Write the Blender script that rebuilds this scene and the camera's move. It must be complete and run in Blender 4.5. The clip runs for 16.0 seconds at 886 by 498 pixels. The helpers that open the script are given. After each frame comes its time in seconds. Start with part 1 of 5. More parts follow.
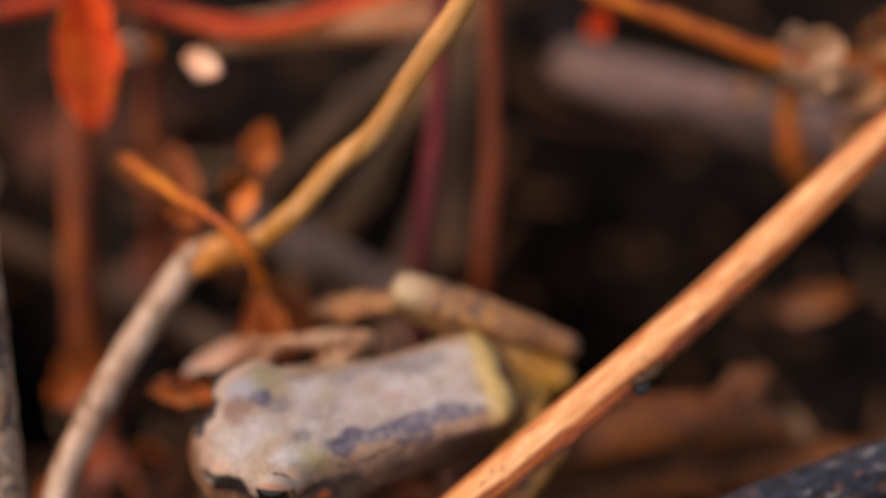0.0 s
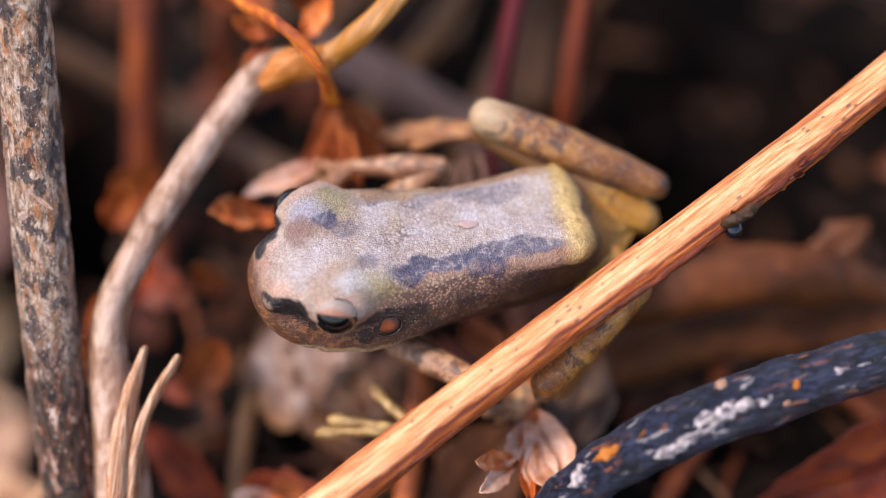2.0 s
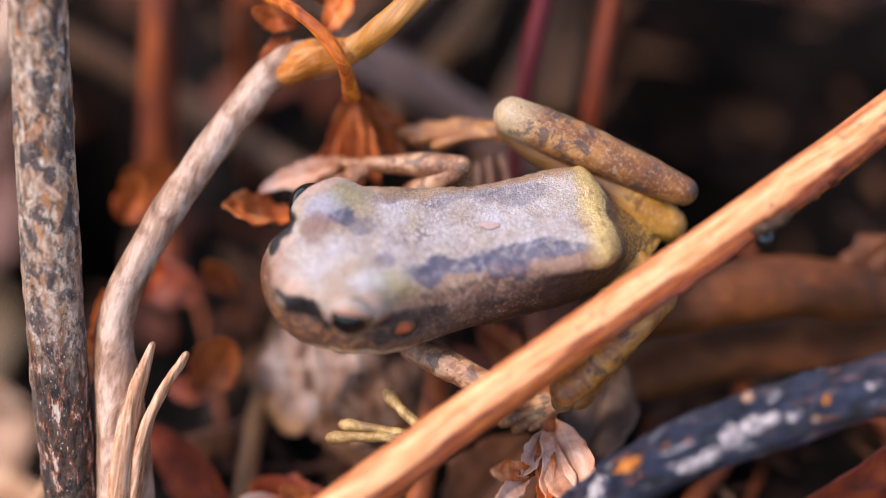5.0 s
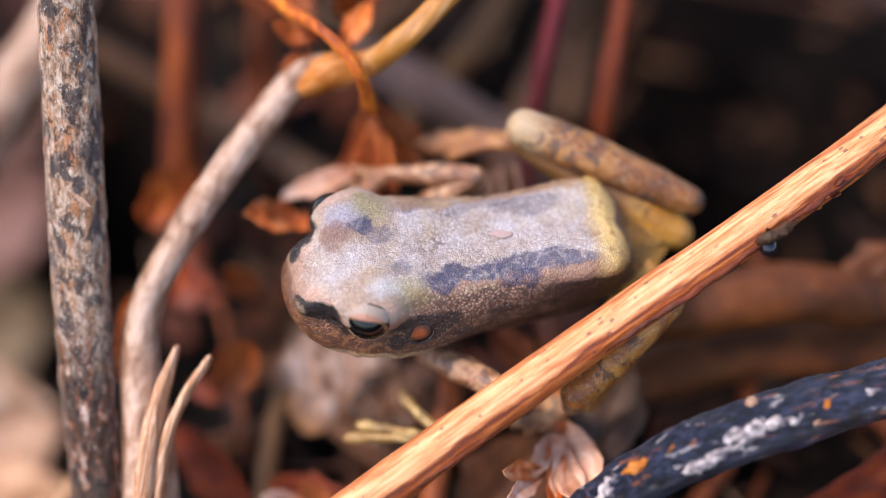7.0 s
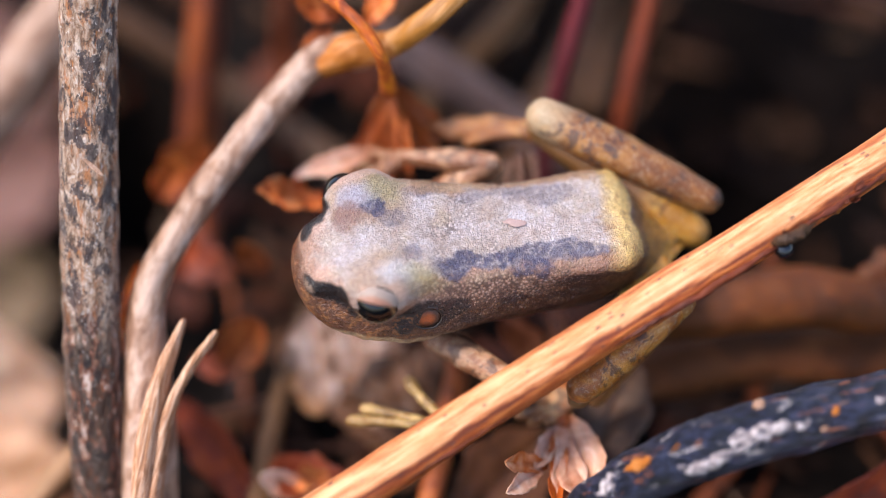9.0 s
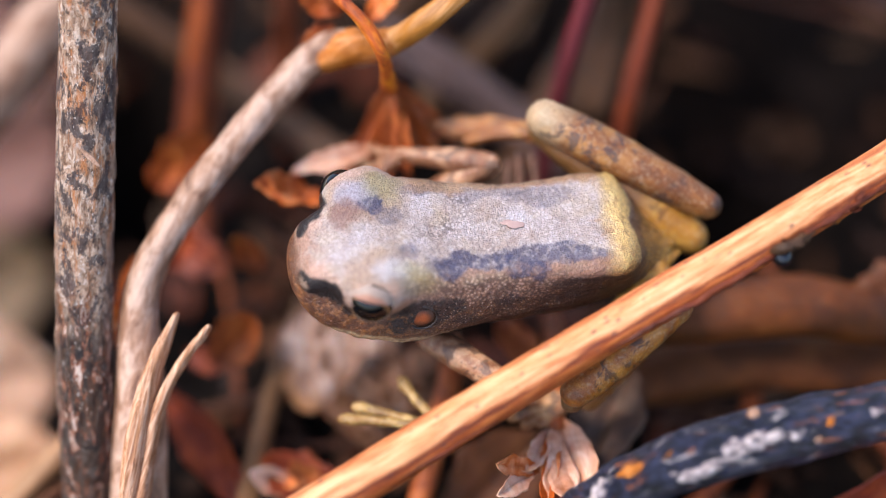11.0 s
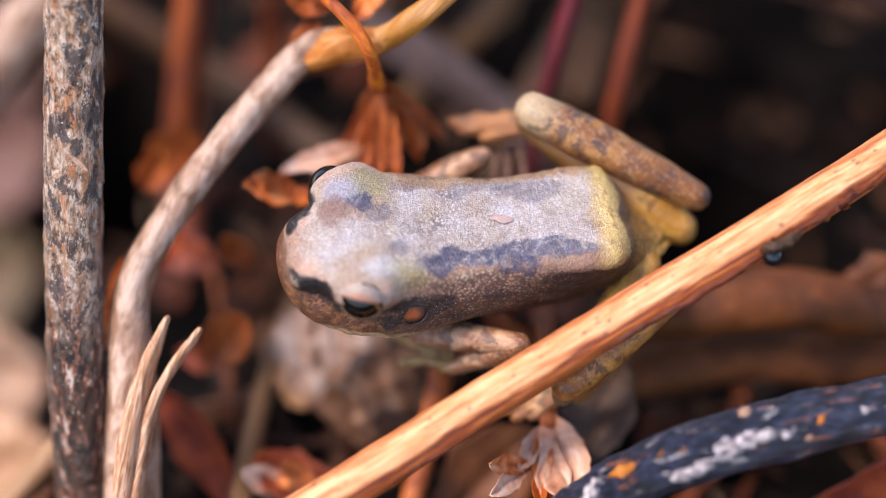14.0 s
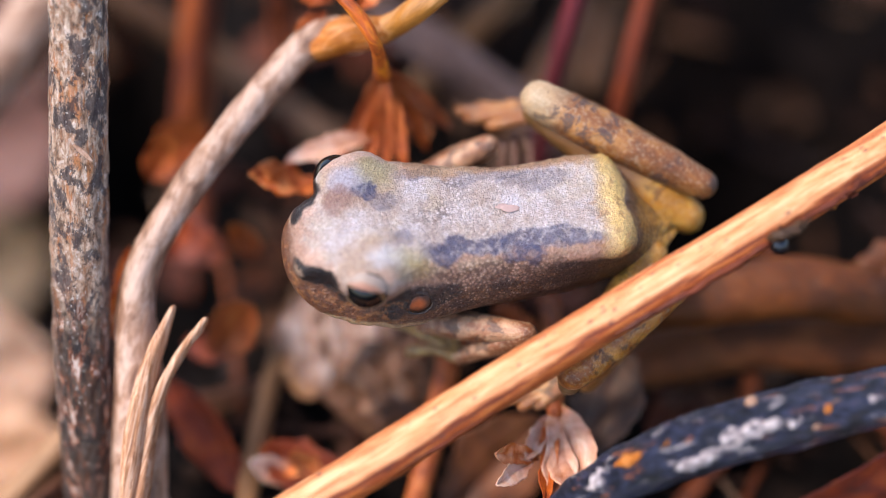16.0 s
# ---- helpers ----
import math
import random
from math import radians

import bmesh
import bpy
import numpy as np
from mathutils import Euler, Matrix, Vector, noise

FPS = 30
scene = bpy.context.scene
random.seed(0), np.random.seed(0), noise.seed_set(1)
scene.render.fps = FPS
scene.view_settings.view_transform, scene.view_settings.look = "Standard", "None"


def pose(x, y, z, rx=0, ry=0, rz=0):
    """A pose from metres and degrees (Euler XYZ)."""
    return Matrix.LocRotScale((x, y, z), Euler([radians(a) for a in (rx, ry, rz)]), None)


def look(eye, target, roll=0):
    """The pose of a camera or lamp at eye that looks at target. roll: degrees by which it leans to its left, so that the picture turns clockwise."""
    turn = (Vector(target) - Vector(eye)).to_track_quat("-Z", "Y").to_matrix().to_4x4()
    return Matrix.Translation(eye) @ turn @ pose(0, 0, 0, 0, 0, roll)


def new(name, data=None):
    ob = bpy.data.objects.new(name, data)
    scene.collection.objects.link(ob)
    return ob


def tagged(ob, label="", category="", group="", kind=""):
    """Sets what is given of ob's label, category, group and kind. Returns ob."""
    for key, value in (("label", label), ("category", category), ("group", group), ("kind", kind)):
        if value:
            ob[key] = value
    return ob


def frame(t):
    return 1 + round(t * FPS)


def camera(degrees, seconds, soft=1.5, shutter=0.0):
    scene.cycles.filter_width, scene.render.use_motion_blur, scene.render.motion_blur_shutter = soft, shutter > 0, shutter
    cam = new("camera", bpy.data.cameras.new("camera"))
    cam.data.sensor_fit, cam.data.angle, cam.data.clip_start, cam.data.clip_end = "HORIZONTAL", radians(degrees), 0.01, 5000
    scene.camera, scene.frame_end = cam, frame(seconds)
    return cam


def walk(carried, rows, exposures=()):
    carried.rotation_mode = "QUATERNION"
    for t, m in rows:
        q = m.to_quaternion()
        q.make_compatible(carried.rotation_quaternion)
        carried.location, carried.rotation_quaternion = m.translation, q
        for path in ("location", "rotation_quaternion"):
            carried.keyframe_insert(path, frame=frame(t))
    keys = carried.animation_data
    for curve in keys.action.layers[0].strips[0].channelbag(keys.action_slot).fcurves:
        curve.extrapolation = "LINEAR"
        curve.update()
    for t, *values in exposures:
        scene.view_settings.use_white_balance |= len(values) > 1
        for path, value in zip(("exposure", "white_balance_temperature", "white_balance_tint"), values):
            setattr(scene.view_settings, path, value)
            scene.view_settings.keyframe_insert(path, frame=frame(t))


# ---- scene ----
MM = 0.001

# ---- camera ----
cam = camera(32.0, 16.0, soft=1.0)
cam.data.dof.use_dof = True
cam.data.dof.focus_distance = 0.1194
cam.data.dof.aperture_fstop = 5.6
cam.data.dof.aperture_blades = 7
walk(cam, [
    (0.0, pose(0.00386, -0.07738, 0.12720, 42.286, 3.272, -8.648)),
    (0.5, pose(0.00608, -0.07720, 0.12746, 38.864, 4.986, -6.135)),
    (1.0, pose(0.00459, -0.07683, 0.12418, 38.515, 3.930, -6.369)),
    (1.5, pose(0.00482, -0.07596, 0.11953, 38.563, 4.153, -5.183)),
    (2.0, pose(0.00271, -0.07579, 0.11729, 38.531, 3.377, -4.897)),
    (2.5, pose(0.00292, -0.07571, 0.11599, 38.657, 3.322, -4.468)),
    (3.0, pose(0.00232, -0.07535, 0.11481, 38.721, 3.254, -3.827)),
    (3.5, pose(0.00206, -0.07511, 0.11390, 38.692, 2.966, -3.729)),
    (4.0, pose(0.00170, -0.07469, 0.11400, 38.958, 2.837, -3.879)),
    (4.5, pose(0.00191, -0.07445, 0.11306, 38.986, 2.589, -3.872)),
    (4.7, pose(0.00191, -0.07445, 0.11306, 39.340, 2.656, -3.548)),
    (6.8, pose(0.00199, -0.07623, 0.11732, 39.547, 2.866, -3.205)),
    (7.0, pose(0.00199, -0.07623, 0.11732, 39.134, 3.021, -2.968)),
    (7.5, pose(0.00219, -0.07576, 0.11748, 38.583, 3.172, -2.755)),
    (8.0, pose(0.00221, -0.07563, 0.11742, 38.413, 2.362, -1.686)),
    (8.2, pose(0.00223, -0.07550, 0.11736, 38.455, 2.297, -1.463)),
    (10.3, pose(0.00205, -0.07596, 0.11489, 39.110, 0.672, 0.867)),
    (10.5, pose(0.00226, -0.07495, 0.11568, 38.611, 0.791, 0.800)),
    (11.0, pose(0.00243, -0.07501, 0.11591, 38.692, 0.778, 0.689)),
    (11.5, pose(0.00270, -0.07548, 0.11583, 39.084, 0.742, 0.678)),
    (12.0, pose(0.00369, -0.07461, 0.11641, 38.654, 1.043, 0.793)),
    (12.5, pose(0.00337, -0.07349, 0.11710, 38.314, 1.088, 0.346)),
    (13.0, pose(0.00305, -0.07238, 0.11778, 37.054, 1.135, 0.314)),
    (13.5, pose(0.00304, -0.07207, 0.11867, 36.953, 0.984, 0.086)),
    (14.0, pose(0.00193, -0.07241, 0.11795, 37.135, 0.683, -0.170)),
    (14.5, pose(0.00246, -0.07358, 0.11741, 37.543, 0.873, -0.097)),
    (15.0, pose(0.00316, -0.07187, 0.11895, 36.909, 1.324, -0.022)),
    (15.5, pose(0.00201, -0.07233, 0.11865, 36.825, 0.903, -0.228)),
    (16.0, pose(0.00331, -0.07216, 0.11765, 36.724, 1.471, 0.215)),
], [(0.0, 1.15, 8500, 17), (0.5, 1.35, 7400, 16), (1.5, 1.6, 6750, 16), (3.5, 1.69, 6600, 15), (11.0, 1.77, 6550, 14), (16.0, 1.78, 6500, 14)])

# ---- light: soft daylight from an open, bright sky ----
world = bpy.data.worlds.new("daylight")
scene.world = world
world.use_nodes = True
sky = world.node_tree.nodes.new("ShaderNodeTexSky")
sky.sky_type = "NISHITA"
sky.sun_disc = False
sky.sun_elevation = radians(60)
sky.sun_rotation = radians(-96)
back = world.node_tree.nodes["Background"]
back.inputs["Strength"].default_value = 0.125
world.node_tree.links.new(sky.outputs[0], back.inputs["Color"])
sun = new("sun", bpy.data.lights.new("sun", "SUN"))
sun.data.energy = 1.5
sun.data.angle = radians(16)
sun.data.color = (1.0, 0.93, 0.85)
sun.matrix_world = look((-0.5, -0.05, 0.86), (0, 0, 0))

# ---- the slanted axes of the thicket: u across, v up the slope, n out of it, in millimetres ----
SLANT = radians(52)
AX_U = Vector((1, 0, 0))
AX_V = Vector((0, math.sin(SLANT), math.cos(SLANT)))
AX_N = Vector((0, -math.cos(SLANT), math.sin(SLANT)))
ORIGIN = Vector((0, 0, 22))


def spot(p):
    """A place in world millimetres."""
    return ORIGIN + AX_U * p[0] + AX_V * p[1] + AX_N * p[2]


def srgb(r, g, b):
    return tuple((c / 255 / 12.92) if c / 255 < 0.04045 else ((c / 255 + 0.055) / 1.055) ** 2.4 for c in (r, g, b))


# ---- materials ----
class Nodes:
    """A short way to write node trees; places are in millimetres of the object's own space."""

    def __init__(self, name):
        self.m = bpy.data.materials.new(name)
        self.m.use_nodes = True
        self.t = self.m.node_tree
        self.bsdf = self.t.nodes["Principled BSDF"]
        co = self.t.nodes.new("ShaderNodeTexCoord").outputs["Object"]
        self.co = self.vec("SCALE", co, scale=1000)

    def put(self, socket, value):
        if isinstance(value, bpy.types.NodeSocket):
            self.t.links.new(value, socket)
        elif isinstance(value, tuple) and len(value) == 3 and socket.type == "RGBA":
            socket.default_value = (*value, 1)
        else:
            socket.default_value = value

    def vec(self, op, a, b=None, scale=None):
        n = self.t.nodes.new("ShaderNodeVectorMath")
        n.operation = op
        self.put(n.inputs[0], a)
        if b is not None:
            self.put(n.inputs[1], b)
        if scale is not None:
            n.inputs["Scale"].default_value = scale
        return n.outputs["Value"] if op in ("LENGTH", "DOT_PRODUCT") else n.outputs["Vector"]

    def math(self, op, a, b=0.0):
        n = self.t.nodes.new("ShaderNodeMath")
        n.operation = op
        self.put(n.inputs[0], a)
        self.put(n.inputs[1], b)
        return n.outputs[0]

    def noise(self, scale, detail=4.0, rough=0.6, stretch=(1, 1, 1), distort=0.0, color=False, at=None):
        n = self.t.nodes.new("ShaderNodeTexNoise")
        self.put(n.inputs["Vector"], self.vec("MULTIPLY", at or self.co, tuple(stretch)))
        n.inputs["Scale"].default_value = scale
        n.inputs["Detail"].default_value = detail
        n.inputs["Roughness"].default_value = rough
        n.inputs["Distortion"].default_value = distort
        return n.outputs["Color" if color else "Fac"]

    def cells(self, scale, stretch=(1, 1, 1), feature="F1"):
        n = self.t.nodes.new("ShaderNodeTexVoronoi")
        n.feature = feature
        self.put(n.inputs["Vector"], self.vec("MULTIPLY", self.co, tuple(stretch)))
        n.inputs["Scale"].default_value = scale
        return n.outputs["Distance"]

    def ramp(self, fac, stops):
        n = self.t.nodes.new("ShaderNodeValToRGB")
        e = n.color_ramp.elements
        while len(e) < len(stops):
            e.new(0.5)
        for el, (p, c) in zip(e, stops):
            el.position, el.color = p, (*c, 1)
        self.put(n.inputs[0], fac)
        return n.outputs[0]

    def band(self, value, a, b):
        """0 below a, 1 above b, smoothly between."""
        n = self.t.nodes.new("ShaderNodeMapRange")
        n.interpolation_type = "SMOOTHSTEP"
        n.inputs["From Min"].default_value, n.inputs["From Max"].default_value = min(a, b), max(a, b)
        n.inputs["To Min"].default_value, n.inputs["To Max"].default_value = (0, 1) if a < b else (1, 0)
        self.put(n.inputs["Value"], value)
        return n.outputs["Result"]

    def mix(self, fac, a, b, blend="MIX"):
        n = self.t.nodes.new("ShaderNodeMix")
        n.data_type, n.blend_type = "RGBA", blend
        self.put(n.inputs[0], fac)
        self.put(n.inputs[6], a)
        self.put(n.inputs[7], b)
        return n.outputs[2]

    def blob(self, at, centre, radii, soft=0.25):
        """A marking of rounded shape with a soft edge."""
        d = self.vec("DIVIDE", self.vec("SUBTRACT", at, tuple(centre)), tuple(radii))
        return self.band(self.vec("LENGTH", d), 1 + soft, 1 - soft)

    def bump(self, height, strength, distance, normal=None):
        n = self.t.nodes.new("ShaderNodeBump")
        n.inputs["Strength"].default_value = strength
        n.inputs["Distance"].default_value = distance * MM
        self.put(n.inputs["Height"], height)
        if normal is not None:
            self.put(n.inputs["Normal"], normal)
        return n.outputs[0]

    def finish(self, color, rough=0.6, normal=None, spec=0.5, sss=0.0, radius=(1, 0.4, 0.25)):
        self.put(self.bsdf.inputs["Base Color"], color)
        self.put(self.bsdf.inputs["Roughness"], rough)
        self.bsdf.inputs["Specular IOR Level"].default_value = spec
        if sss:
            self.bsdf.inputs["Subsurface Weight"].default_value = sss
            self.bsdf.inputs["Subsurface Radius"].default_value = radius
            self.bsdf.inputs["Subsurface Scale"].default_value = 0.4 * MM
        if normal is not None:
            self.put(self.bsdf.inputs["Normal"], normal)
        return self.m


def rich(c, k=1.28):
    """The colour with its saturation raised a little."""
    if c[0] > 2.2 * c[1]:
        c = (c[0], c[1] * 1.05, c[2] * 0.85)
    g = 0.3 * c[0] + 0.59 * c[1] + 0.11 * c[2]
    return tuple(min(max(g + (v - g) * k, 0.0), 1.0) for v in c)


def bark(name, stops, scale=0.5, stretch=(1, 1, 0.25), fine=3.0, rough=0.65, bump=0.6, depth=0.25, spec=0.4, flecks=None, detail=6.0, dots=None):
    """Plant fibre or bark: mottled along the stem, with fine grain and relief."""
    k = Nodes(name)
    big = k.noise(scale, detail, 0.65, stretch, 0.6)
    grain = k.noise(fine, 4, 0.6, (stretch[0], stretch[1], stretch[2] * 0.35))
    col = k.ramp(big, [(a, rich(c)) for a, c in stops])
    col = k.mix(0.55, col, k.ramp(grain, [(0.3, (0.35, 0.33, 0.32)), (0.6, (1, 1, 1))]), "MULTIPLY")
    if flecks:
        spots = k.noise(flecks[1], 8, 0.7, stretch if len(flecks) < 4 else flecks[3], 0.3)
        col = k.mix(k.band(spots, flecks[2], flecks[2] + 0.05), col, flecks[0])
    if dots:
        col = k.mix(k.math("MULTIPLY", k.band(k.cells(dots[0], (1, 1, 0.55)), dots[1] + 0.05, dots[1]), k.band(k.noise(0.5, 3, 0.6), 0.45, 0.52)), col, dots[2])
    h = k.math("ADD", k.math("MULTIPLY", big, 0.6), grain)
    return k.finish(col, k.math("ADD", k.math("MULTIPLY", grain, 0.35), rough - 0.17), k.bump(h, bump, depth), spec)


def dry_leaf(name, stops, scale=0.35, rough=0.6, spec=0.35):
    """Dead leaf: brown blotches, veins and crinkles."""
    k = Nodes(name)
    big = k.noise(scale, 5, 0.6, (1, 1, 1), 0.8)
    vein = k.noise(0.8, 4, 0.6, (1.6, 0.5, 1), 0.6)
    col = k.mix(0.5, k.ramp(big, [(a, rich(c)) for a, c in stops]), k.ramp(vein, [(0.35, (0.45, 0.42, 0.4)), (0.62, (1, 1, 1))]), "MULTIPLY")
    info = k.t.nodes.new("ShaderNodeObjectInfo").outputs["Random"]
    col = k.mix(k.math("MULTIPLY", info, 0.25), col, (0.12, 0.05, 0.03))
    return k.finish(col, rough, k.bump(k.math("ADD", vein, big), 0.5, 0.4), spec, 0.12, (1, 0.3, 0.1))


def flaky_bark(name, fibres, white, bared, rot, where, gloss, low=None, fine=1.0, bare=0.60):
    """Weathered bark: fibres, bleached, bared and rotten patches, all with sharp edges."""
    k = Nodes(name)
    fibre = k.noise(2.2, 9, 0.7, (2.0, 2.0, 0.28), 0.4)
    pits = k.noise(2.0, 6, 0.7, (1.2, 1.2, 0.8), 0.8)
    col = k.ramp(fibre, [(0.36, fibres[0]), (0.48, fibres[1]), (0.60, fibres[2])])
    col = k.mix(k.math("MULTIPLY", k.band(k.noise(0.5 * fine, 9, 0.7, where[1], 0.5), where[0], where[0] + 0.06), 0.85), col, white)
    col = k.mix(k.math("MULTIPLY", k.band(k.noise(0.55 * fine, 9, 0.72, (1.6, 1.6, 0.32), 0.3), bare, bare + 0.04), 0.85), col, bared)
    black = k.noise(0.48 * fine, 10, 0.76, (1.1, 1.1, 0.5), 0.9)
    if low:
        sep = k.t.nodes.new("ShaderNodeSeparateXYZ")
        k.put(sep.inputs[0], k.co)
        black = k.math("SUBTRACT", black, k.math("MULTIPLY", k.band(sep.outputs[2], low[0], low[1]), low[2]))
    col = k.mix(k.band(black, 0.46, 0.42), col, rot)
    col = k.mix(k.math("MULTIPLY", k.band(pits, 0.42, 0.36), 0.75), col, rot)
    h = k.math("ADD", fibre, k.math("MULTIPLY", pits, 0.8))
    return k.finish(col, gloss, k.bump(h, 1.0, 0.4), 0.45)


def stalk_bark():
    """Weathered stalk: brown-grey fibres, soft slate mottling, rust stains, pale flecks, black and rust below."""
    k = Nodes("weathered bark")
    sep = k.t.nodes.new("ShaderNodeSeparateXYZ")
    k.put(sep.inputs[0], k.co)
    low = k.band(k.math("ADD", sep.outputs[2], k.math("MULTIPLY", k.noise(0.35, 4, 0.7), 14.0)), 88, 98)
    fibre = k.noise(1.5, 8, 0.7, (1.7, 1.7, 0.55), 0.5)
    mott = k.noise(1.5, 6, 0.65, (1, 1, 0.75), 0.6)
    col = k.ramp(fibre, [(0.34, srgb(98, 66, 48)), (0.47, srgb(158, 122, 96)), (0.61, srgb(208, 180, 156))])
    col = k.mix(k.math("MULTIPLY", k.band(mott, 0.52, 0.66), 0.75), col, srgb(218, 198, 182))
    rust = k.noise(0.7, 6, 0.7, (1.8, 1.8, 0.28), 0.4)
    col = k.mix(k.math("MULTIPLY", k.band(rust, 0.51, 0.62), 0.75), col, srgb(186, 112, 54))
    slate = k.math("ADD", k.noise(0.62, 5, 0.6, (1.1, 1.1, 0.62), 0.6), k.math("MULTIPLY", k.math("SUBTRACT", k.noise(5.0, 4, 0.7, (1, 1, 0.7)), 0.5), 0.35))
    col = k.mix(k.math("MULTIPLY", k.band(slate, 0.49, 0.42), 0.82), col, srgb(44, 39, 45))
    col = k.mix(k.math("MULTIPLY", k.band(mott, 0.46, 0.34), 0.75), col, srgb(46, 33, 28))
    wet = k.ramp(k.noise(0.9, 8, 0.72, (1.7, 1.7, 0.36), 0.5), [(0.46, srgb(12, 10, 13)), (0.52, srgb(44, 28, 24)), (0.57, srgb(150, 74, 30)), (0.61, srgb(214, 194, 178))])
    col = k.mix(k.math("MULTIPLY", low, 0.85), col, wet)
    pale = k.noise(4.0, 4, 0.6, (1, 1, 0.6))
    col = k.mix(k.math("MULTIPLY", k.band(pale, 0.62, 0.70), 0.8), col, srgb(232, 220, 208))
    h = k.math("ADD", k.math("ADD", fibre, mott), k.math("MULTIPLY", k.noise(6.0, 4, 0.7), 0.5))
    return k.finish(col, k.math("ADD", k.math("MULTIPLY", mott, 0.4), 0.22), k.bump(h, 1.0, 0.45), 0.35)


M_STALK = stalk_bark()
M_CHAR = flaky_bark("charred bark", (srgb(6, 7, 11), srgb(17, 20, 34), srgb(62, 64, 88)), srgb(206, 192, 186), srgb(158, 92, 60), srgb(7, 7, 10), (0.585, (1.2, 1.2, 0.3)), 0.33, None, 1.6, 0.585)
M_BARED = bark("bared wood", [(0.3, srgb(118, 64, 38)), (0.5, srgb(164, 102, 66)), (0.68, srgb(192, 138, 102))], 1.0, (1, 1, 0.4))
STICK = [(-37.1, -36.0, 5.8), (-20.5, -25.7, 4.8), (-9.6, -19.6, 4.3), (-0.1, -13.8, 3.7), (11.7, -6.7, 3.1), (26.0, 1.6, 2.4), (35.5, 7.4, 1.1), (51.4, 17.8, -0.4), (76.3, 33.1, -1.5)]


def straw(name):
    """Split straw: pale peach face, orange underside with its shade painted in, fine lengthwise fibres, dark specks."""
    k = Nodes(name)
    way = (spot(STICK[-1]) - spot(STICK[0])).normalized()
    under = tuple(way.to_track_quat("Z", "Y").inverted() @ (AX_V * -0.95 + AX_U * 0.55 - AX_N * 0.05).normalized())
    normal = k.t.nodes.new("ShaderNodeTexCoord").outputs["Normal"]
    fibre = k.noise(1.7, 6, 0.65, (2.4, 2.4, 0.13))
    fleck = k.noise(1.1, 6, 0.7, (1.6, 1.6, 0.3), 0.4)
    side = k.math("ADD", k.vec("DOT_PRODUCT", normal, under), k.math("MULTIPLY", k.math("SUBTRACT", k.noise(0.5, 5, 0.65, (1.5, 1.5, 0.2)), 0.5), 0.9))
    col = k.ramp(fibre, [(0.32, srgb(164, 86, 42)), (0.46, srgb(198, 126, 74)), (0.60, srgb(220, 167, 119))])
    # deeper orange for the underside: part straw colour, part painted shade
    shaded_orange = k.ramp(fibre, [(0.34, srgb(98, 36, 8)), (0.48, srgb(160, 70, 18)), (0.64, srgb(204, 116, 52))])
    col = k.mix(k.math("MAXIMUM", k.band(side, -0.02, 0.22), k.math("MULTIPLY", k.band(side, -0.8, -0.95), 0.7)), col, shaded_orange)
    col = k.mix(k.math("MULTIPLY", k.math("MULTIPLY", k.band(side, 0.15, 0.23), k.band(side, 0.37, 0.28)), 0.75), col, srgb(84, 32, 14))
    col = k.mix(k.math("MULTIPLY", k.band(fleck, 0.60, 0.68), 0.6), col, srgb(150, 84, 54))
    spots = k.math("MULTIPLY", k.band(k.cells(1.5, (1, 1, 0.5)), 0.22, 0.15), k.band(k.noise(0.5, 3, 0.6), 0.44, 0.54))
    col = k.mix(k.math("MULTIPLY", spots, 0.75), col, srgb(84, 54, 48))
    h = k.math("ADD", fibre, k.math("MULTIPLY", fleck, 0.6))
    return k.finish(col, k.math("ADD", k.math("MULTIPLY", fleck, 0.3), 0.4), k.bump(h, 0.7, 0.2), 0.4)


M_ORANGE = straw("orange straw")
M_PALE = bark("pale dry stem", [(0.32, srgb(98, 70, 56)), (0.46, srgb(146, 116, 98)), (0.62, srgb(184, 158, 142))],
              0.5, (1.3, 1.3, 0.6), 2.2, 0.55, 0.5, 0.15, 0.4, (srgb(112, 80, 66), 0.8, 0.62, (1.5, 1.5, 0.3)))
M_FIBRE = bark("splintered fibre", [(0.32, srgb(118, 80, 58)), (0.47, srgb(168, 126, 100)), (0.62, srgb(206, 174, 150))],
               1.6, (2.0, 2.0, 0.16), 2.4, 0.6, 0.5, 0.2, 0.4, (srgb(124, 82, 56), 1.6, 0.60, (1.6, 1.6, 0.25)))
M_BLEACH = bark("bleached bark", [(0.38, srgb(58, 54, 62)), (0.48, srgb(150, 138, 136)), (0.60, srgb(206, 194, 190))], 1.0, (1, 1, 1), 3.0, 0.5, 0.9, 0.3)
M_WARM = bark("pinkish dry twig", [(0.3, srgb(130, 78, 54)), (0.5, srgb(190, 134, 104)), (0.68, srgb(226, 186, 160))], 0.4, (1, 1, 0.2))
M_ROT = bark("rotting grey-brown wood", [(0.3, srgb(42, 29, 26)), (0.48, srgb(88, 66, 60)), (0.66, srgb(138, 112, 104))], 0.16, (1, 1, 0.3))
M_RED = bark("reddish thin branch", [(0.3, srgb(120, 40, 24)), (0.5, srgb(182, 74, 48)), (0.68, srgb(214, 120, 90))], 0.4, (1, 1, 0.2))
M_YELLOW = bark("yellowed stem", [(0.3, srgb(112, 70, 46)), (0.5, srgb(160, 110, 76)), (0.68, srgb(202, 158, 122))],
                0.4, (1, 1, 0.1), 2.4, 0.5, 0.35, 0.12)
M_BROWN = bark("brown stem", [(0.3, srgb(46, 19, 5)), (0.5, srgb(94, 42, 13)), (0.68, srgb(136, 72, 28))], 0.3, (1, 1, 0.15))
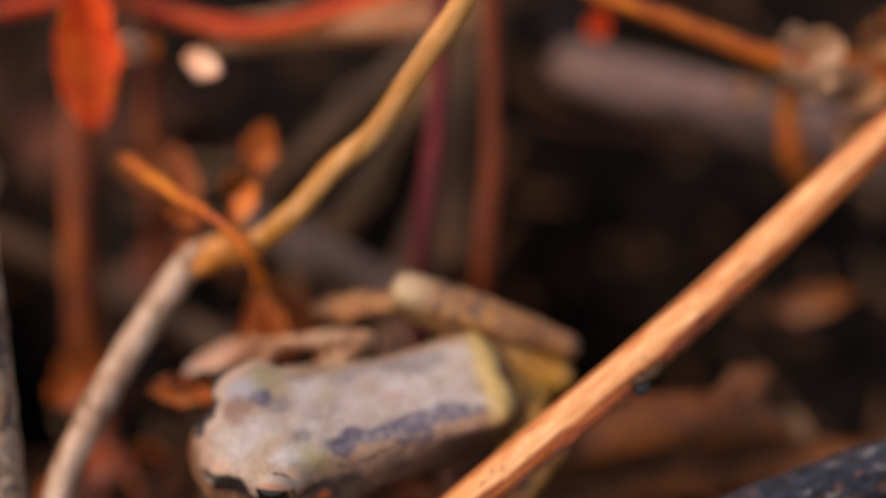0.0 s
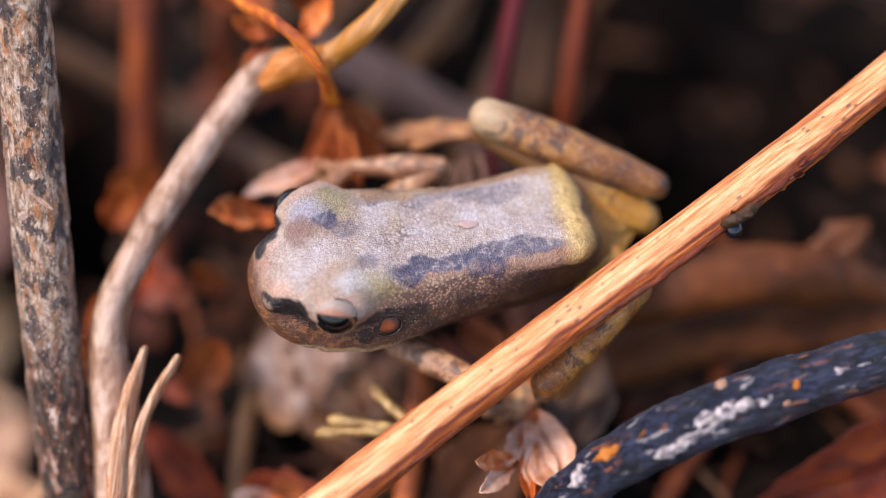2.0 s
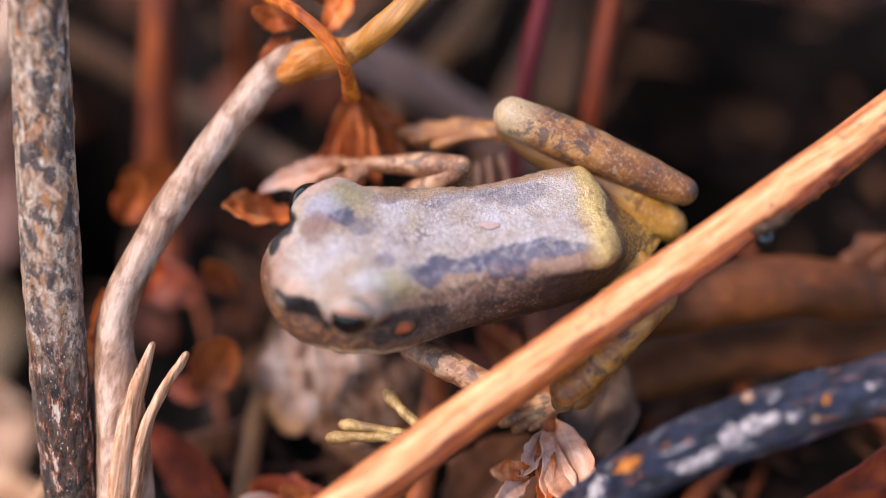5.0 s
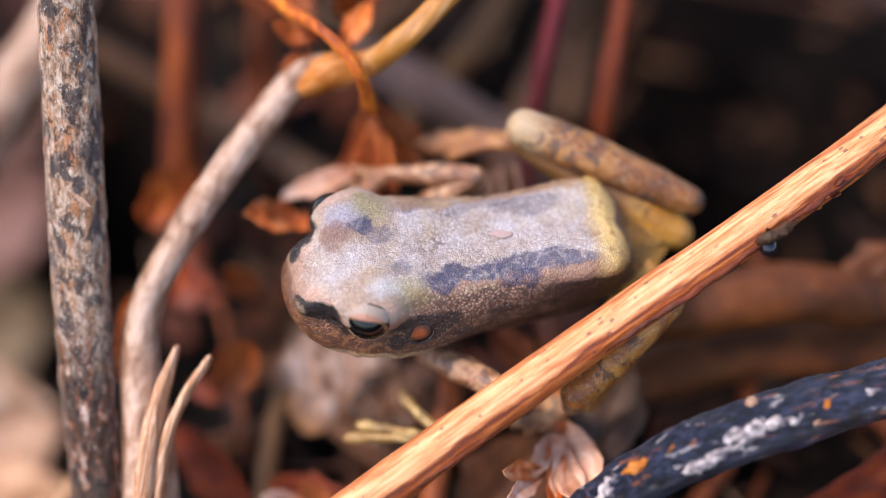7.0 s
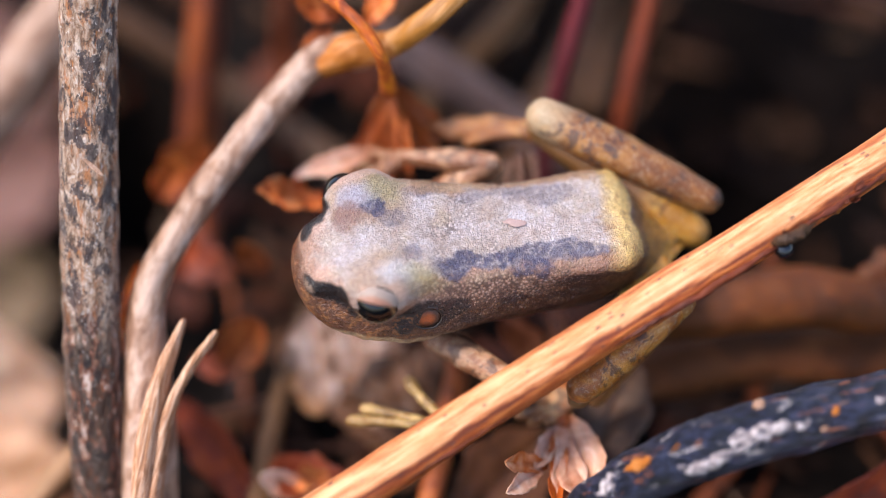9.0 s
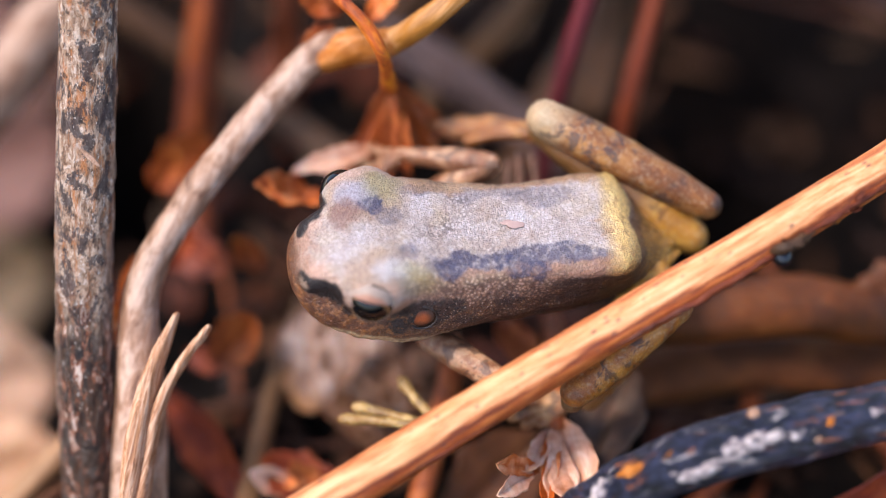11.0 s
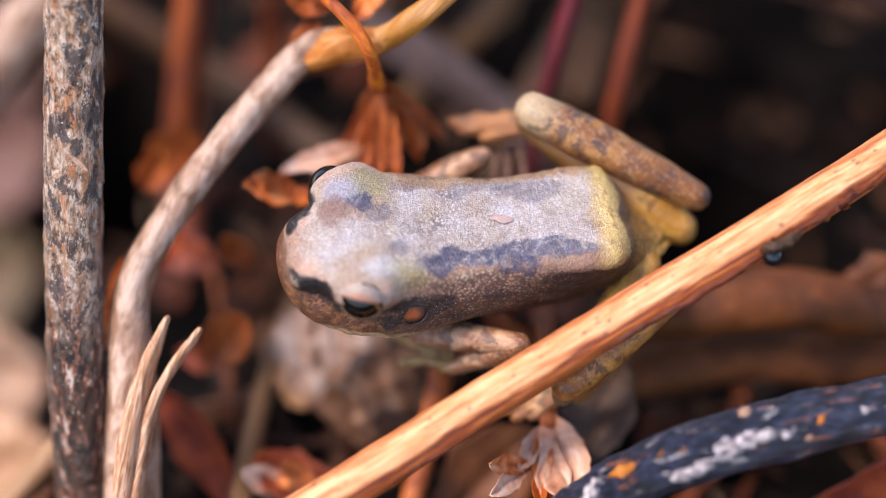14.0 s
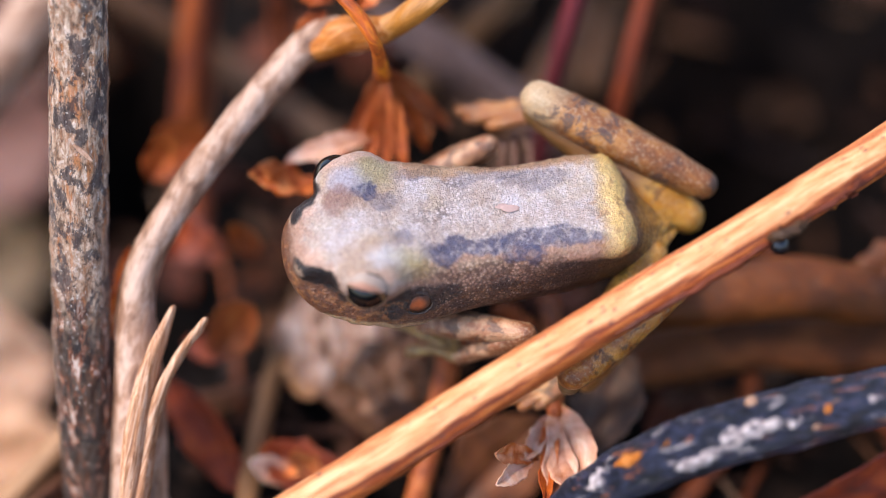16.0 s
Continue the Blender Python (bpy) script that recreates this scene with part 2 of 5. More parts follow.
M_RUST = bark("rust orange stem", [(0.3, srgb(58, 23, 4)), (0.5, srgb(102, 45, 8)), (0.68, srgb(140, 74, 22))], 0.3, (1, 1, 0.12))
M_HERB = bark("rust-brown herb stalk", [(0.3, srgb(104, 46, 20)), (0.5, srgb(160, 84, 44)), (0.68, srgb(206, 132, 84))], 0.6, (1, 1, 0.3))
M_PURPLE = bark("purplish stem", [(0.3, srgb(48, 14, 22)), (0.5, srgb(90, 28, 36)), (0.68, srgb(140, 50, 32))], 0.3, (1, 1, 0.15))
M_GREY = bark("greyish wood", [(0.3, srgb(54, 40, 36)), (0.5, srgb(94, 75, 69)), (0.68, srgb(134, 112, 106))], 0.3, (1, 1, 0.2))
M_DARKWOOD = bark("dark rotting wood", [(0.3, srgb(34, 20, 12)), (0.5, srgb(68, 42, 26)), (0.7, srgb(112, 78, 56))], 0.16, (1, 1, 0.3))
M_TAN = bark("tan stem", [(0.3, srgb(78, 52, 34)), (0.5, srgb(118, 86, 62)), (0.68, srgb(168, 134, 106))], 0.3, (1, 1, 0.15))
M_REDLEAF = dry_leaf("reddish dead leaf", [(0.3, srgb(82, 36, 22)), (0.5, srgb(140, 72, 48)), (0.7, srgb(188, 116, 88))])
M_BRIGHTRED = dry_leaf("rust-orange dead leaf", [(0.34, srgb(130, 58, 28)), (0.48, srgb(196, 108, 64)), (0.62, srgb(228, 162, 122))], 0.7)
M_PINKLEAF = dry_leaf("pinkish dry sepal", [(0.3, srgb(158, 92, 70)), (0.5, srgb(212, 168, 146)), (0.7, srgb(236, 212, 196))])
M_CLAW = dry_leaf("orange-red dry sepal", [(0.3, srgb(108, 44, 24)), (0.5, srgb(172, 92, 58)), (0.7, srgb(222, 172, 142))])
M_GREYFLAKE = dry_leaf("grey flake of bark", [(0.3, srgb(48, 33, 25)), (0.5, srgb(80, 58, 46)), (0.7, srgb(108, 82, 68))])
M_BROWNLEAF = dry_leaf("dark brown dead leaf", [(0.3, srgb(50, 25, 14)), (0.5, srgb(94, 52, 34)), (0.7, srgb(140, 88, 66))], 0.12, 0.5, 0.25)
M_DEEPLEAF = dry_leaf("blackened dead leaf", [(0.3, srgb(46, 23, 14)), (0.5, srgb(86, 48, 32)), (0.7, srgb(130, 82, 62))], 0.12, 0.6, 0.15)
M_DIMORANGE = dry_leaf("dull orange dead leaf", [(0.3, srgb(58, 21, 2)), (0.5, srgb(116, 46, 3)), (0.7, srgb(160, 80, 12))], 0.25)
M_ORANGELEAF = dry_leaf("orange dead leaf", [(0.3, srgb(66, 25, 3)), (0.5, srgb(126, 54, 6)), (0.7, srgb(178, 90, 20))], 0.25)
M_DIMLEAF = dry_leaf("dull orange dead leaf", [(0.3, srgb(60, 22, 8)), (0.5, srgb(104, 42, 14)), (0.7, srgb(140, 70, 30))], 0.25)
# brighter copy of the orange leaf, with light shining through painted in
M_BRIGHTLEAF = dry_leaf("orange leaf with painted backlight", [(0.3, srgb(200, 70, 0)), (0.5, srgb(244, 104, 4)), (0.7, srgb(255, 140, 30))], 0.25)
M_PALELEAF = dry_leaf("pale dry leaf", [(0.3, srgb(128, 96, 78)), (0.5, srgb(172, 142, 122)), (0.7, srgb(208, 182, 162))], 0.2)
M_TANLEAF = dry_leaf("tan dead leaf", [(0.3, srgb(128, 88, 62)), (0.5, srgb(176, 136, 108)), (0.7, srgb(212, 178, 152))], 0.2)
M_MOTTLED = dry_leaf("mottled husk", [(0.38, srgb(30, 18, 14)), (0.47, srgb(74, 48, 36)), (0.55, srgb(118, 88, 72)), (0.66, srgb(168, 138, 118))], 0.09)
M_ASH = dry_leaf("ash-grey husk shell", [(0.36, srgb(84, 56, 44)), (0.45, srgb(156, 128, 114)), (0.57, srgb(232, 222, 216))], 0.09)
M_MAUVE = dry_leaf("faded mauve dead leaf", [(0.3, srgb(70, 46, 40)), (0.5, srgb(98, 68, 60)), (0.7, srgb(128, 94, 84))], 0.2)
M_GREENLEAF = dry_leaf("dull green leaf", [(0.3, srgb(70, 58, 42)), (0.5, srgb(98, 82, 62)), (0.7, srgb(128, 110, 88))], 0.2)


def soil():
    k = Nodes("shade-dark soil")
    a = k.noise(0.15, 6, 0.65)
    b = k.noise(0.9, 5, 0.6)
    # soil tones taken near black to paint in the shade under the stems
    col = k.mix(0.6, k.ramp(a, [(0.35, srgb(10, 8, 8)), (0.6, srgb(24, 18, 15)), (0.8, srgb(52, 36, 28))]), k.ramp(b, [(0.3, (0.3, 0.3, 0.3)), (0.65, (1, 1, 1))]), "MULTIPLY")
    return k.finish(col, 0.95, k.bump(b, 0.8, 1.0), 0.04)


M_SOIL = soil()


def skin_grain(k, strength=0.5):
    """Fine warts of frog skin."""
    w = k.noise(8.0, 2, 0.5)
    f = k.noise(6.0, 3, 0.6)
    return w, f, k.bump(k.math("ADD", w, k.math("MULTIPLY", k.noise(3.6, 3, 0.6), 0.6)), strength, 0.2)


def skin_body():
    """Frog's back: lavender grey, dark slate bars, brown flanks with painted shade, black eye stripe, yellowish rump.
    """
    k = Nodes("frog back skin")
    warts, fine, normal = skin_grain(k, 0.85)
    beads = k.cells(4.2)
    wob = k.vec("SCALE", k.vec("SUBTRACT", k.noise(0.55, 4, 0.6, color=True), (0.5, 0.5, 0.5)), scale=2.4)
    at = k.vec("ADD", k.co, wob)
    sep = k.t.nodes.new("ShaderNodeSeparateXYZ")
    k.put(sep.inputs[0], at)
    x, y, z = sep.outputs
    cloud = k.noise(0.4, 6, 0.7)
    col = k.ramp(cloud, [(0.32, srgb(154, 132, 118)), (0.48, srgb(174, 158, 150)), (0.66, srgb(186, 175, 176))])
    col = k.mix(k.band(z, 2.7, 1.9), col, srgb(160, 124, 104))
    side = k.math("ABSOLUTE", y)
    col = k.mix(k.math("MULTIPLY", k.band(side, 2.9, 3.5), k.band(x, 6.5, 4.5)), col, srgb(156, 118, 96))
    # lower and rear flank: brown skin with shade painted in, darker downwards
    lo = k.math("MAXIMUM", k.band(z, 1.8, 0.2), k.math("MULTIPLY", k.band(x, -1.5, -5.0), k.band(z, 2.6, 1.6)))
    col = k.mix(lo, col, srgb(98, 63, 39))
    col = k.mix(k.math("MULTIPLY", k.math("MULTIPLY", k.band(k.noise(0.28, 3, 0.6), 0.5, 0.66), k.band(z, 2.0, 2.8)), 0.45), col, srgb(182, 160, 128))
    # tints round the eye domes: warm halo, pale or bluish crown, olive hind edge
    for at_halo, at_crown, at_olive, crown in (((7.9, 3.3, 4.0), (6.7, 2.9, 4.2), (5.3, 3.3, 3.6), srgb(206, 198, 196)), ((8.6, -3.0, 4.0), (8.7, -3.1, 4.2), (7.0, -3.7, 3.8), srgb(150, 148, 162))):
        col = k.mix(k.math("MULTIPLY", k.blob(at, at_halo, (2.9, 2.0, 2.4), 0.4), 0.65), col, srgb(156, 122, 90))
        col = k.mix(k.math("MULTIPLY", k.blob(at, at_crown, (1.4, 1.0, 2.0), 0.5), 0.75), col, crown)
        col = k.mix(k.math("MULTIPLY", k.blob(at, at_olive, (1.3, 1.1, 2.0), 0.6), 0.6), col, srgb(146, 134, 84))
    slate = srgb(62, 59, 82)
    dense = k.math("ADD", k.math("MULTIPLY", k.band(k.noise(1.8, 4, 0.65), 0.36, 0.56), 0.55), 0.45)
    for c, r, a in (((1.0, 2.6, 3.0), (3.0, 0.75, 2.0), 0.95), ((2.9, 3.1, 2.8), (0.9, 0.7, 2.0), 0.9), ((-2.6, 3.5, 2.6), (1.6, 0.6, 2.0), 0.9), ((-3.4, 2.5, 3.2), (2.8, 0.9, 2.0), 0.85), ((-7.0, 2.9, 3.0), (2.2, 0.6, 2.0), 0.8),
                    ((-1.0, -2.8, 3.0), (3.2, 0.6, 2.0), 0.45), ((-4.2, -2.2, 3.4), (2.6, 0.9, 2.0), 0.5), ((4.0, -3.4, 3.0), (1.6, 0.5, 2.0), 0.5),
                    ((7.9, -2.3, 4.0), (0.8, 0.7, 2.0), 0.95), ((6.6, -1.5, 3.5), (1.0, 0.7, 2.0), 0.55), ((5.6, 1.3, 3.5), (0.9, 0.7, 2.0), 0.55),
                    ((-9.0, -2.8, 3.0), (0.9, 0.9, 2.0), 0.7)):
        col = k.mix(k.math("MULTIPLY", k.math("MULTIPLY", k.blob(at, c, r, 0.22), dense), a), col, slate)
    col = k.mix(k.math("MULTIPLY", k.blob(at, (9.7, -1.9, 3.8), (1.2, 0.9, 2.0), 0.4), 0.65), col, srgb(112, 70, 62))
    # tan strip along the far shoulder line, then the rump
    col = k.mix(k.math("MULTIPLY", k.math("MULTIPLY", k.band(y, -3.0, -3.6), k.band(x, 5.5, 3.5)), 0.7), col, srgb(152, 122, 92))
    col = k.mix(k.math("MULTIPLY", k.math("MULTIPLY", k.band(x, -7.6, -9.4), k.band(z, 2.3, 2.9)), 0.85), col, srgb(230, 190, 112))
    # rear flank below the ridge: dark brown, its shade put into the colour
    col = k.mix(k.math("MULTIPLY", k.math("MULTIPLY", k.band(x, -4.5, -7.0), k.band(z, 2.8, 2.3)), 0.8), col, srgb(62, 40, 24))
    col = k.mix(k.band(x, -11.0, -11.8), col, srgb(172, 124, 48))
    col = k.mix(k.math("MULTIPLY", k.blob(at, (-11.2, 0.5, 2.5), (0.6, 2.6, 3.0), 0.3), 0.75), col, srgb(96, 72, 48))
    col = k.mix(k.band(x, -12.6, -13.6), col, srgb(196, 142, 40))
    col = k.mix(k.math("MULTIPLY", k.math("MULTIPLY", k.band(k.noise(1.3, 4, 0.6), 0.54, 0.62), k.band(x, -6.5, -8.5)), 0.5), col, srgb(150, 104, 62))
    # dark flank spots
    for c, r in (((-1.2, 4.8, 0.7), (1.0, 2.0, 0.5)), ((-7.2, 4.2, 2.1), (3.2, 1.6, 0.55)), ((-6.5, 4.6, 0.6), (2.6, 2.0, 0.7)), ((-4.0, 5.0, -1.2), (1.6, 2.0, 0.6)), ((1.6, 5.0, -0.6), (1.2, 2.0, 0.4))):
        col = k.mix(k.math("MULTIPLY", k.blob(at, c, r, 0.3), 0.88), col, srgb(44, 31, 28))
    # pinkish edge above the stripe, then the black stripe from nostril past the ear
    soft = k.vec("ADD", k.co, k.vec("SCALE", wob, scale=0.35))
    black = srgb(18, 13, 13)
    brown = srgb(92, 54, 32)
    for sy in (1, -1):
        for c, r in (((11.6, 2.6 * sy, 2.2), (2.2, 1.2, 0.45)), ((8.4, 4.9 * sy, 3.2), (2.4, 1.0, 0.6))):
            col = k.mix(k.math("MULTIPLY", k.blob(soft, c, r, 0.35), 0.55), col, srgb(206, 162, 138))
        lift = 0.0 if sy > 0 else 0.5
        col = k.mix(k.blob(soft, (11.0, 4.2 * sy, lift - 0.6), (4.6, 2.6, 1.8), 0.25), col, brown)
        col = k.mix(k.blob(soft, (13.9, 0.9 * sy, -0.3), (0.9, 2.2, 1.7), 0.8), col, brown)
        for c, r in (((12.6, 2.3 * sy, 1.25), (1.0, 1.2, 0.55)), ((11.5, 2.9 * sy, 1.4), (1.4, 1.3, 0.75)), ((10.4, 3.4 * sy, 1.35), (1.2, 1.4, 1.0)), ((9.7, 3.9 * sy, 0.9), (0.9, 1.5, 1.1)), ((4.9, 4.6 * sy, 0.35), (2.0, 1.6, 1.25)),
                     ((3.0, 4.7 * sy, 0.6), (1.3, 1.6, 0.75)), ((6.6, 4.8 * sy, -0.3), (0.8, 1.6, 0.7))):
            col = k.mix(k.blob(soft, (c[0], c[1], c[2] + lift), r, 0.16), col, black)
        col = k.mix(k.math("MULTIPLY", k.blob(soft, (12.95, 2.3 * sy, 1.15), (0.4, 0.8, 0.3), 0.4), 0.6), col, srgb(170, 140, 116))
        col = k.mix(k.blob(soft, (8.5, 5.0 * sy, -1.75), (5.5, 2.6, 0.35), 0.4), col, srgb(180, 150, 112))
    gold = k.noise(2.2, 5, 0.7)
    face = k.math("MULTIPLY", k.band(z, 0.9, 0.2), k.band(x, 4.0, 6.0))
    col = k.mix(k.math("MULTIPLY", k.math("MULTIPLY", k.band(gold, 0.5, 0.58), face), 0.6), col, srgb(164, 108, 62))
    col = k.mix(k.math("MULTIPLY", k.math("MULTIPLY", k.band(gold, 0.46, 0.40), face), 0.5), col, srgb(74, 42, 26))
    col = k.mix(0.32, col, k.ramp(k.noise(3.2, 5, 0.7), [(0.3, (0.55, 0.5, 0.48)), (0.55, (1, 1, 1)), (0.75, (1.0, 1.0, 1.0))]), "MULTIPLY")
    speck = k.noise(4.5, 3, 0.6)
    col = k.mix(k.math("MULTIPLY", k.math("MULTIPLY", k.band(speck, 0.54, 0.62), k.math("MULTIPLY", k.band(z, 3.0, 1.8), k.band(x, 6.0, 3.5))), 0.4), col, k.mix(lo, srgb(188, 160, 146), srgb(160, 118, 72)))
    col = k.mix(0.3, col, k.ramp(warts, [(0.35, (0.4, 0.37, 0.37)), (0.6, (1, 1, 1))]), "MULTIPLY")
    flank = k.math("MULTIPLY", k.band(z, 3.3, 2.4), k.band(x, 6.5, 3.5))
    col = k.mix(k.math("MULTIPLY", k.band(beads, 0.34, 0.62), k.math("ADD", k.math("MULTIPLY", flank, 0.5), 0.22)), col, srgb(64, 42, 36))
    col = k.mix(k.math("MULTIPLY", k.band(beads, 0.26, 0.12), k.math("MULTIPLY", flank, 0.5)), col, srgb(206, 182, 168))
    normal = k.bump(beads, -0.75, 0.14, normal)
    return k.finish(col, k.math("ADD", k.math("MULTIPLY", fine, 0.32), 0.16), normal, 0.45, 0.1)


def skin_limb(name, stops, bars, joint=0.0, much=0.57, dull=None):
    """Limb skin: ochre brown with slate bars across."""
    k = Nodes(name)
    warts, fine, normal = skin_grain(k, 0.4)
    a = k.noise(0.45, 4, 0.6, (1, 1, 1), 0.4)
    col = k.ramp(a, stops)
    sep = k.t.nodes.new("ShaderNodeSeparateXYZ")
    k.put(sep.inputs[0], k.vec("ADD", k.co, k.vec("SCALE", k.noise(0.8, 3, 0.6, color=True), scale=0.8)))
    col = k.mix(k.math("MULTIPLY", k.band(sep.outputs[2], 0.6, -0.5), 0.6), col, srgb(150, 84, 34))
    col = k.mix(k.math("MULTIPLY", k.band(k.noise(3.0, 5, 0.7), 0.5, 0.62), 0.22), col, srgb(214, 192, 160))
    col = k.mix(k.math("MULTIPLY", k.band(sep.outputs[0], 3.2, 0.4), joint), col, srgb(214, 192, 152))
    if dull:
        col = k.mix(k.band(sep.outputs[0], dull[0], dull[1]), col, dull[2])
    b = k.noise(0.55, 5, 0.7, (1.0, 0.8, 0.8), 0.6)
    col = k.mix(k.math("MULTIPLY", k.band(b, much, much + 0.05), 0.7), col, bars)
    col = k.mix(0.35, col, k.ramp(warts, [(0.35, (0.4, 0.37, 0.37)), (0.6, (1, 1, 1))]), "MULTIPLY")
    return k.finish(col, k.math("ADD", k.math("MULTIPLY", fine, 0.3), 0.28), normal, 0.5, 0.1)


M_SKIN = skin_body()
M_LEG = skin_limb("frog leg skin", [(0.3, srgb(92, 50, 16)), (0.5, srgb(146, 88, 34)), (0.68, srgb(190, 138, 74))], srgb(62, 48, 46))
M_FARFOOT = skin_limb("frog orange foot skin", [(0.3, srgb(92, 46, 12)), (0.5, srgb(142, 80, 24)), (0.68, srgb(178, 118, 54))], srgb(96, 60, 34))
M_SHANK = skin_limb("frog shank skin", [(0.3, srgb(80, 42, 12)), (0.5, srgb(124, 72, 26)), (0.68, srgb(166, 112, 54))], srgb(50, 42, 46), 0.4, 0.55)
M_GOLDSHANK = skin_limb("frog golden shank skin", [(0.3, srgb(92, 40, 8)), (0.5, srgb(152, 82, 16)), (0.68, srgb(198, 128, 46))], srgb(52, 26, 12))
M_FOOT = skin_limb("frog foot skin", [(0.3, srgb(88, 46, 18)), (0.5, srgb(138, 82, 38)), (0.68, srgb(190, 138, 88))], srgb(60, 44, 36))
M_ARM = skin_limb("frog arm skin", [(0.3, srgb(88, 46, 22)), (0.5, srgb(132, 80, 48)), (0.68, srgb(190, 144, 108))], srgb(70, 44, 34), 0.0, 0.57)
M_PINKTOE = skin_limb("frog pinkish toe skin", [(0.3, srgb(74, 40, 28)), (0.5, srgb(106, 64, 48)), (0.68, srgb(146, 102, 86))], srgb(104, 56, 40))
M_THIGH = skin_limb("frog thigh skin", [(0.3, srgb(132, 82, 18)), (0.5, srgb(172, 116, 30)), (0.68, srgb(204, 156, 70))], srgb(104, 70, 28), 0.0, 0.57, (3.0, 6.5, srgb(116, 78, 40)))
M_TOE = skin_limb("frog toe skin", [(0.3, srgb(102, 70, 28)), (0.5, srgb(142, 104, 46)), (0.7, srgb(182, 148, 86))], srgb(108, 78, 40))


def plain(name, color, rough, spec=0.5, var=0.25, scale=1.5):
    k = Nodes(name)
    n = k.noise(scale, 4)
    return k.finish(k.mix(k.math("MULTIPLY", n, var), color, tuple(c * 0.4 for c in color)), rough, k.bump(n, 0.2, 0.1), spec)


def eye_material():
    k = Nodes("frog eyeball")
    sep = k.t.nodes.new("ShaderNodeSeparateXYZ")
    k.put(sep.inputs[0], k.co)
    pupil = k.blob(k.co, (0.05, 0, 2.0), (1.44, 1.36, 3.0), 0.06)
    iris = k.mix(k.noise(3.0, 4), srgb(70, 46, 28), srgb(168, 124, 80))
    ring = k.blob(k.co, (0, 0, 1.6), (1.46, 1.3, 3.0), 0.05)
    col = k.mix(pupil, k.mix(ring, srgb(14, 12, 11), iris), srgb(8, 10, 12))
    return k.finish(col, 0.06, None, 0.4)


M_EYE = eye_material()


def lid_material():
    k = Nodes("frog eyelid skin")
    sep = k.t.nodes.new("ShaderNodeSeparateXYZ")
    k.put(sep.inputs[0], k.vec("ADD", k.co, k.vec("SCALE", k.noise(2.0, 3, 0.6, color=True), scale=0.3)))
    n = k.noise(4.0, 4)
    col = k.mix(k.band(sep.outputs[2], 0.75, 1.1), srgb(150, 132, 118), srgb(152, 104, 80))
    return k.finish(k.mix(k.math("MULTIPLY", n, 0.4), col, srgb(92, 62, 52)), 0.45, k.bump(n, 0.6, 0.12), 0.4)


M_LID = lid_material()
M_LIDPALE = plain("pale lower eyelid", srgb(150, 118, 90), 0.35, 0.5, 0.9, 3.0)


def ear_material():
    k = Nodes("frog eardrum skin")
    col = k.mix(k.blob(k.co, (0.1, 0, 0), (0.55, 0.45, 2), 0.6), srgb(50, 30, 20), srgb(146, 70, 30))
    n = k.noise(2.5, 4)
    return k.finish(k.mix(k.math("MULTIPLY", k.band(n, 0.5, 0.65), 0.5), col, srgb(70, 40, 26)), 0.45, k.bump(n, 0.8, 0.15), 0.4)


M_EAR = ear_material()
M_EARRIM = plain("dark eardrum rim", srgb(44, 32, 26), 0.35, 0.5, 0.6, 2.0)
M_BEAD = plain("black glossy bud", srgb(18, 18, 24), 0.25, 0.6)
M_FLECK = plain("loose skin flake", srgb(176, 146, 136), 0.6, 0.3, 0.6, 2.5)


# ---- mesh helpers (millimetres in, metres out) ----
def mesh_of(name, verts, faces, smooth=True):
    me = bpy.data.meshes.new(name)
    me.from_pydata([tuple(c * MM for c in v) for v in verts], [], faces)
    me.update()
    if smooth:
        me.polygons.foreach_set("use_smooth", [True] * len(me.polygons))
    return me


def spline(points, steps):
    """Catmull-Rom through the points, with any number of columns."""
    p = np.array(points, float)
    p = np.vstack([2 * p[0] - p[1], p, 2 * p[-1] - p[-2]])
    out = []
    for i in range(1, len(p) - 2):
        for s in range(steps):
            t = s / steps
            a, b, c, d = p[i - 1], p[i], p[i + 1], p[i + 2]
            out.append(0.5 * (2 * b + (c - a) * t + (2 * a - 5 * b + 4 * c - d) * t * t + (3 * b - a - 3 * c + d) * t ** 3))
    out.append(p[-2])
    return np.array(out)


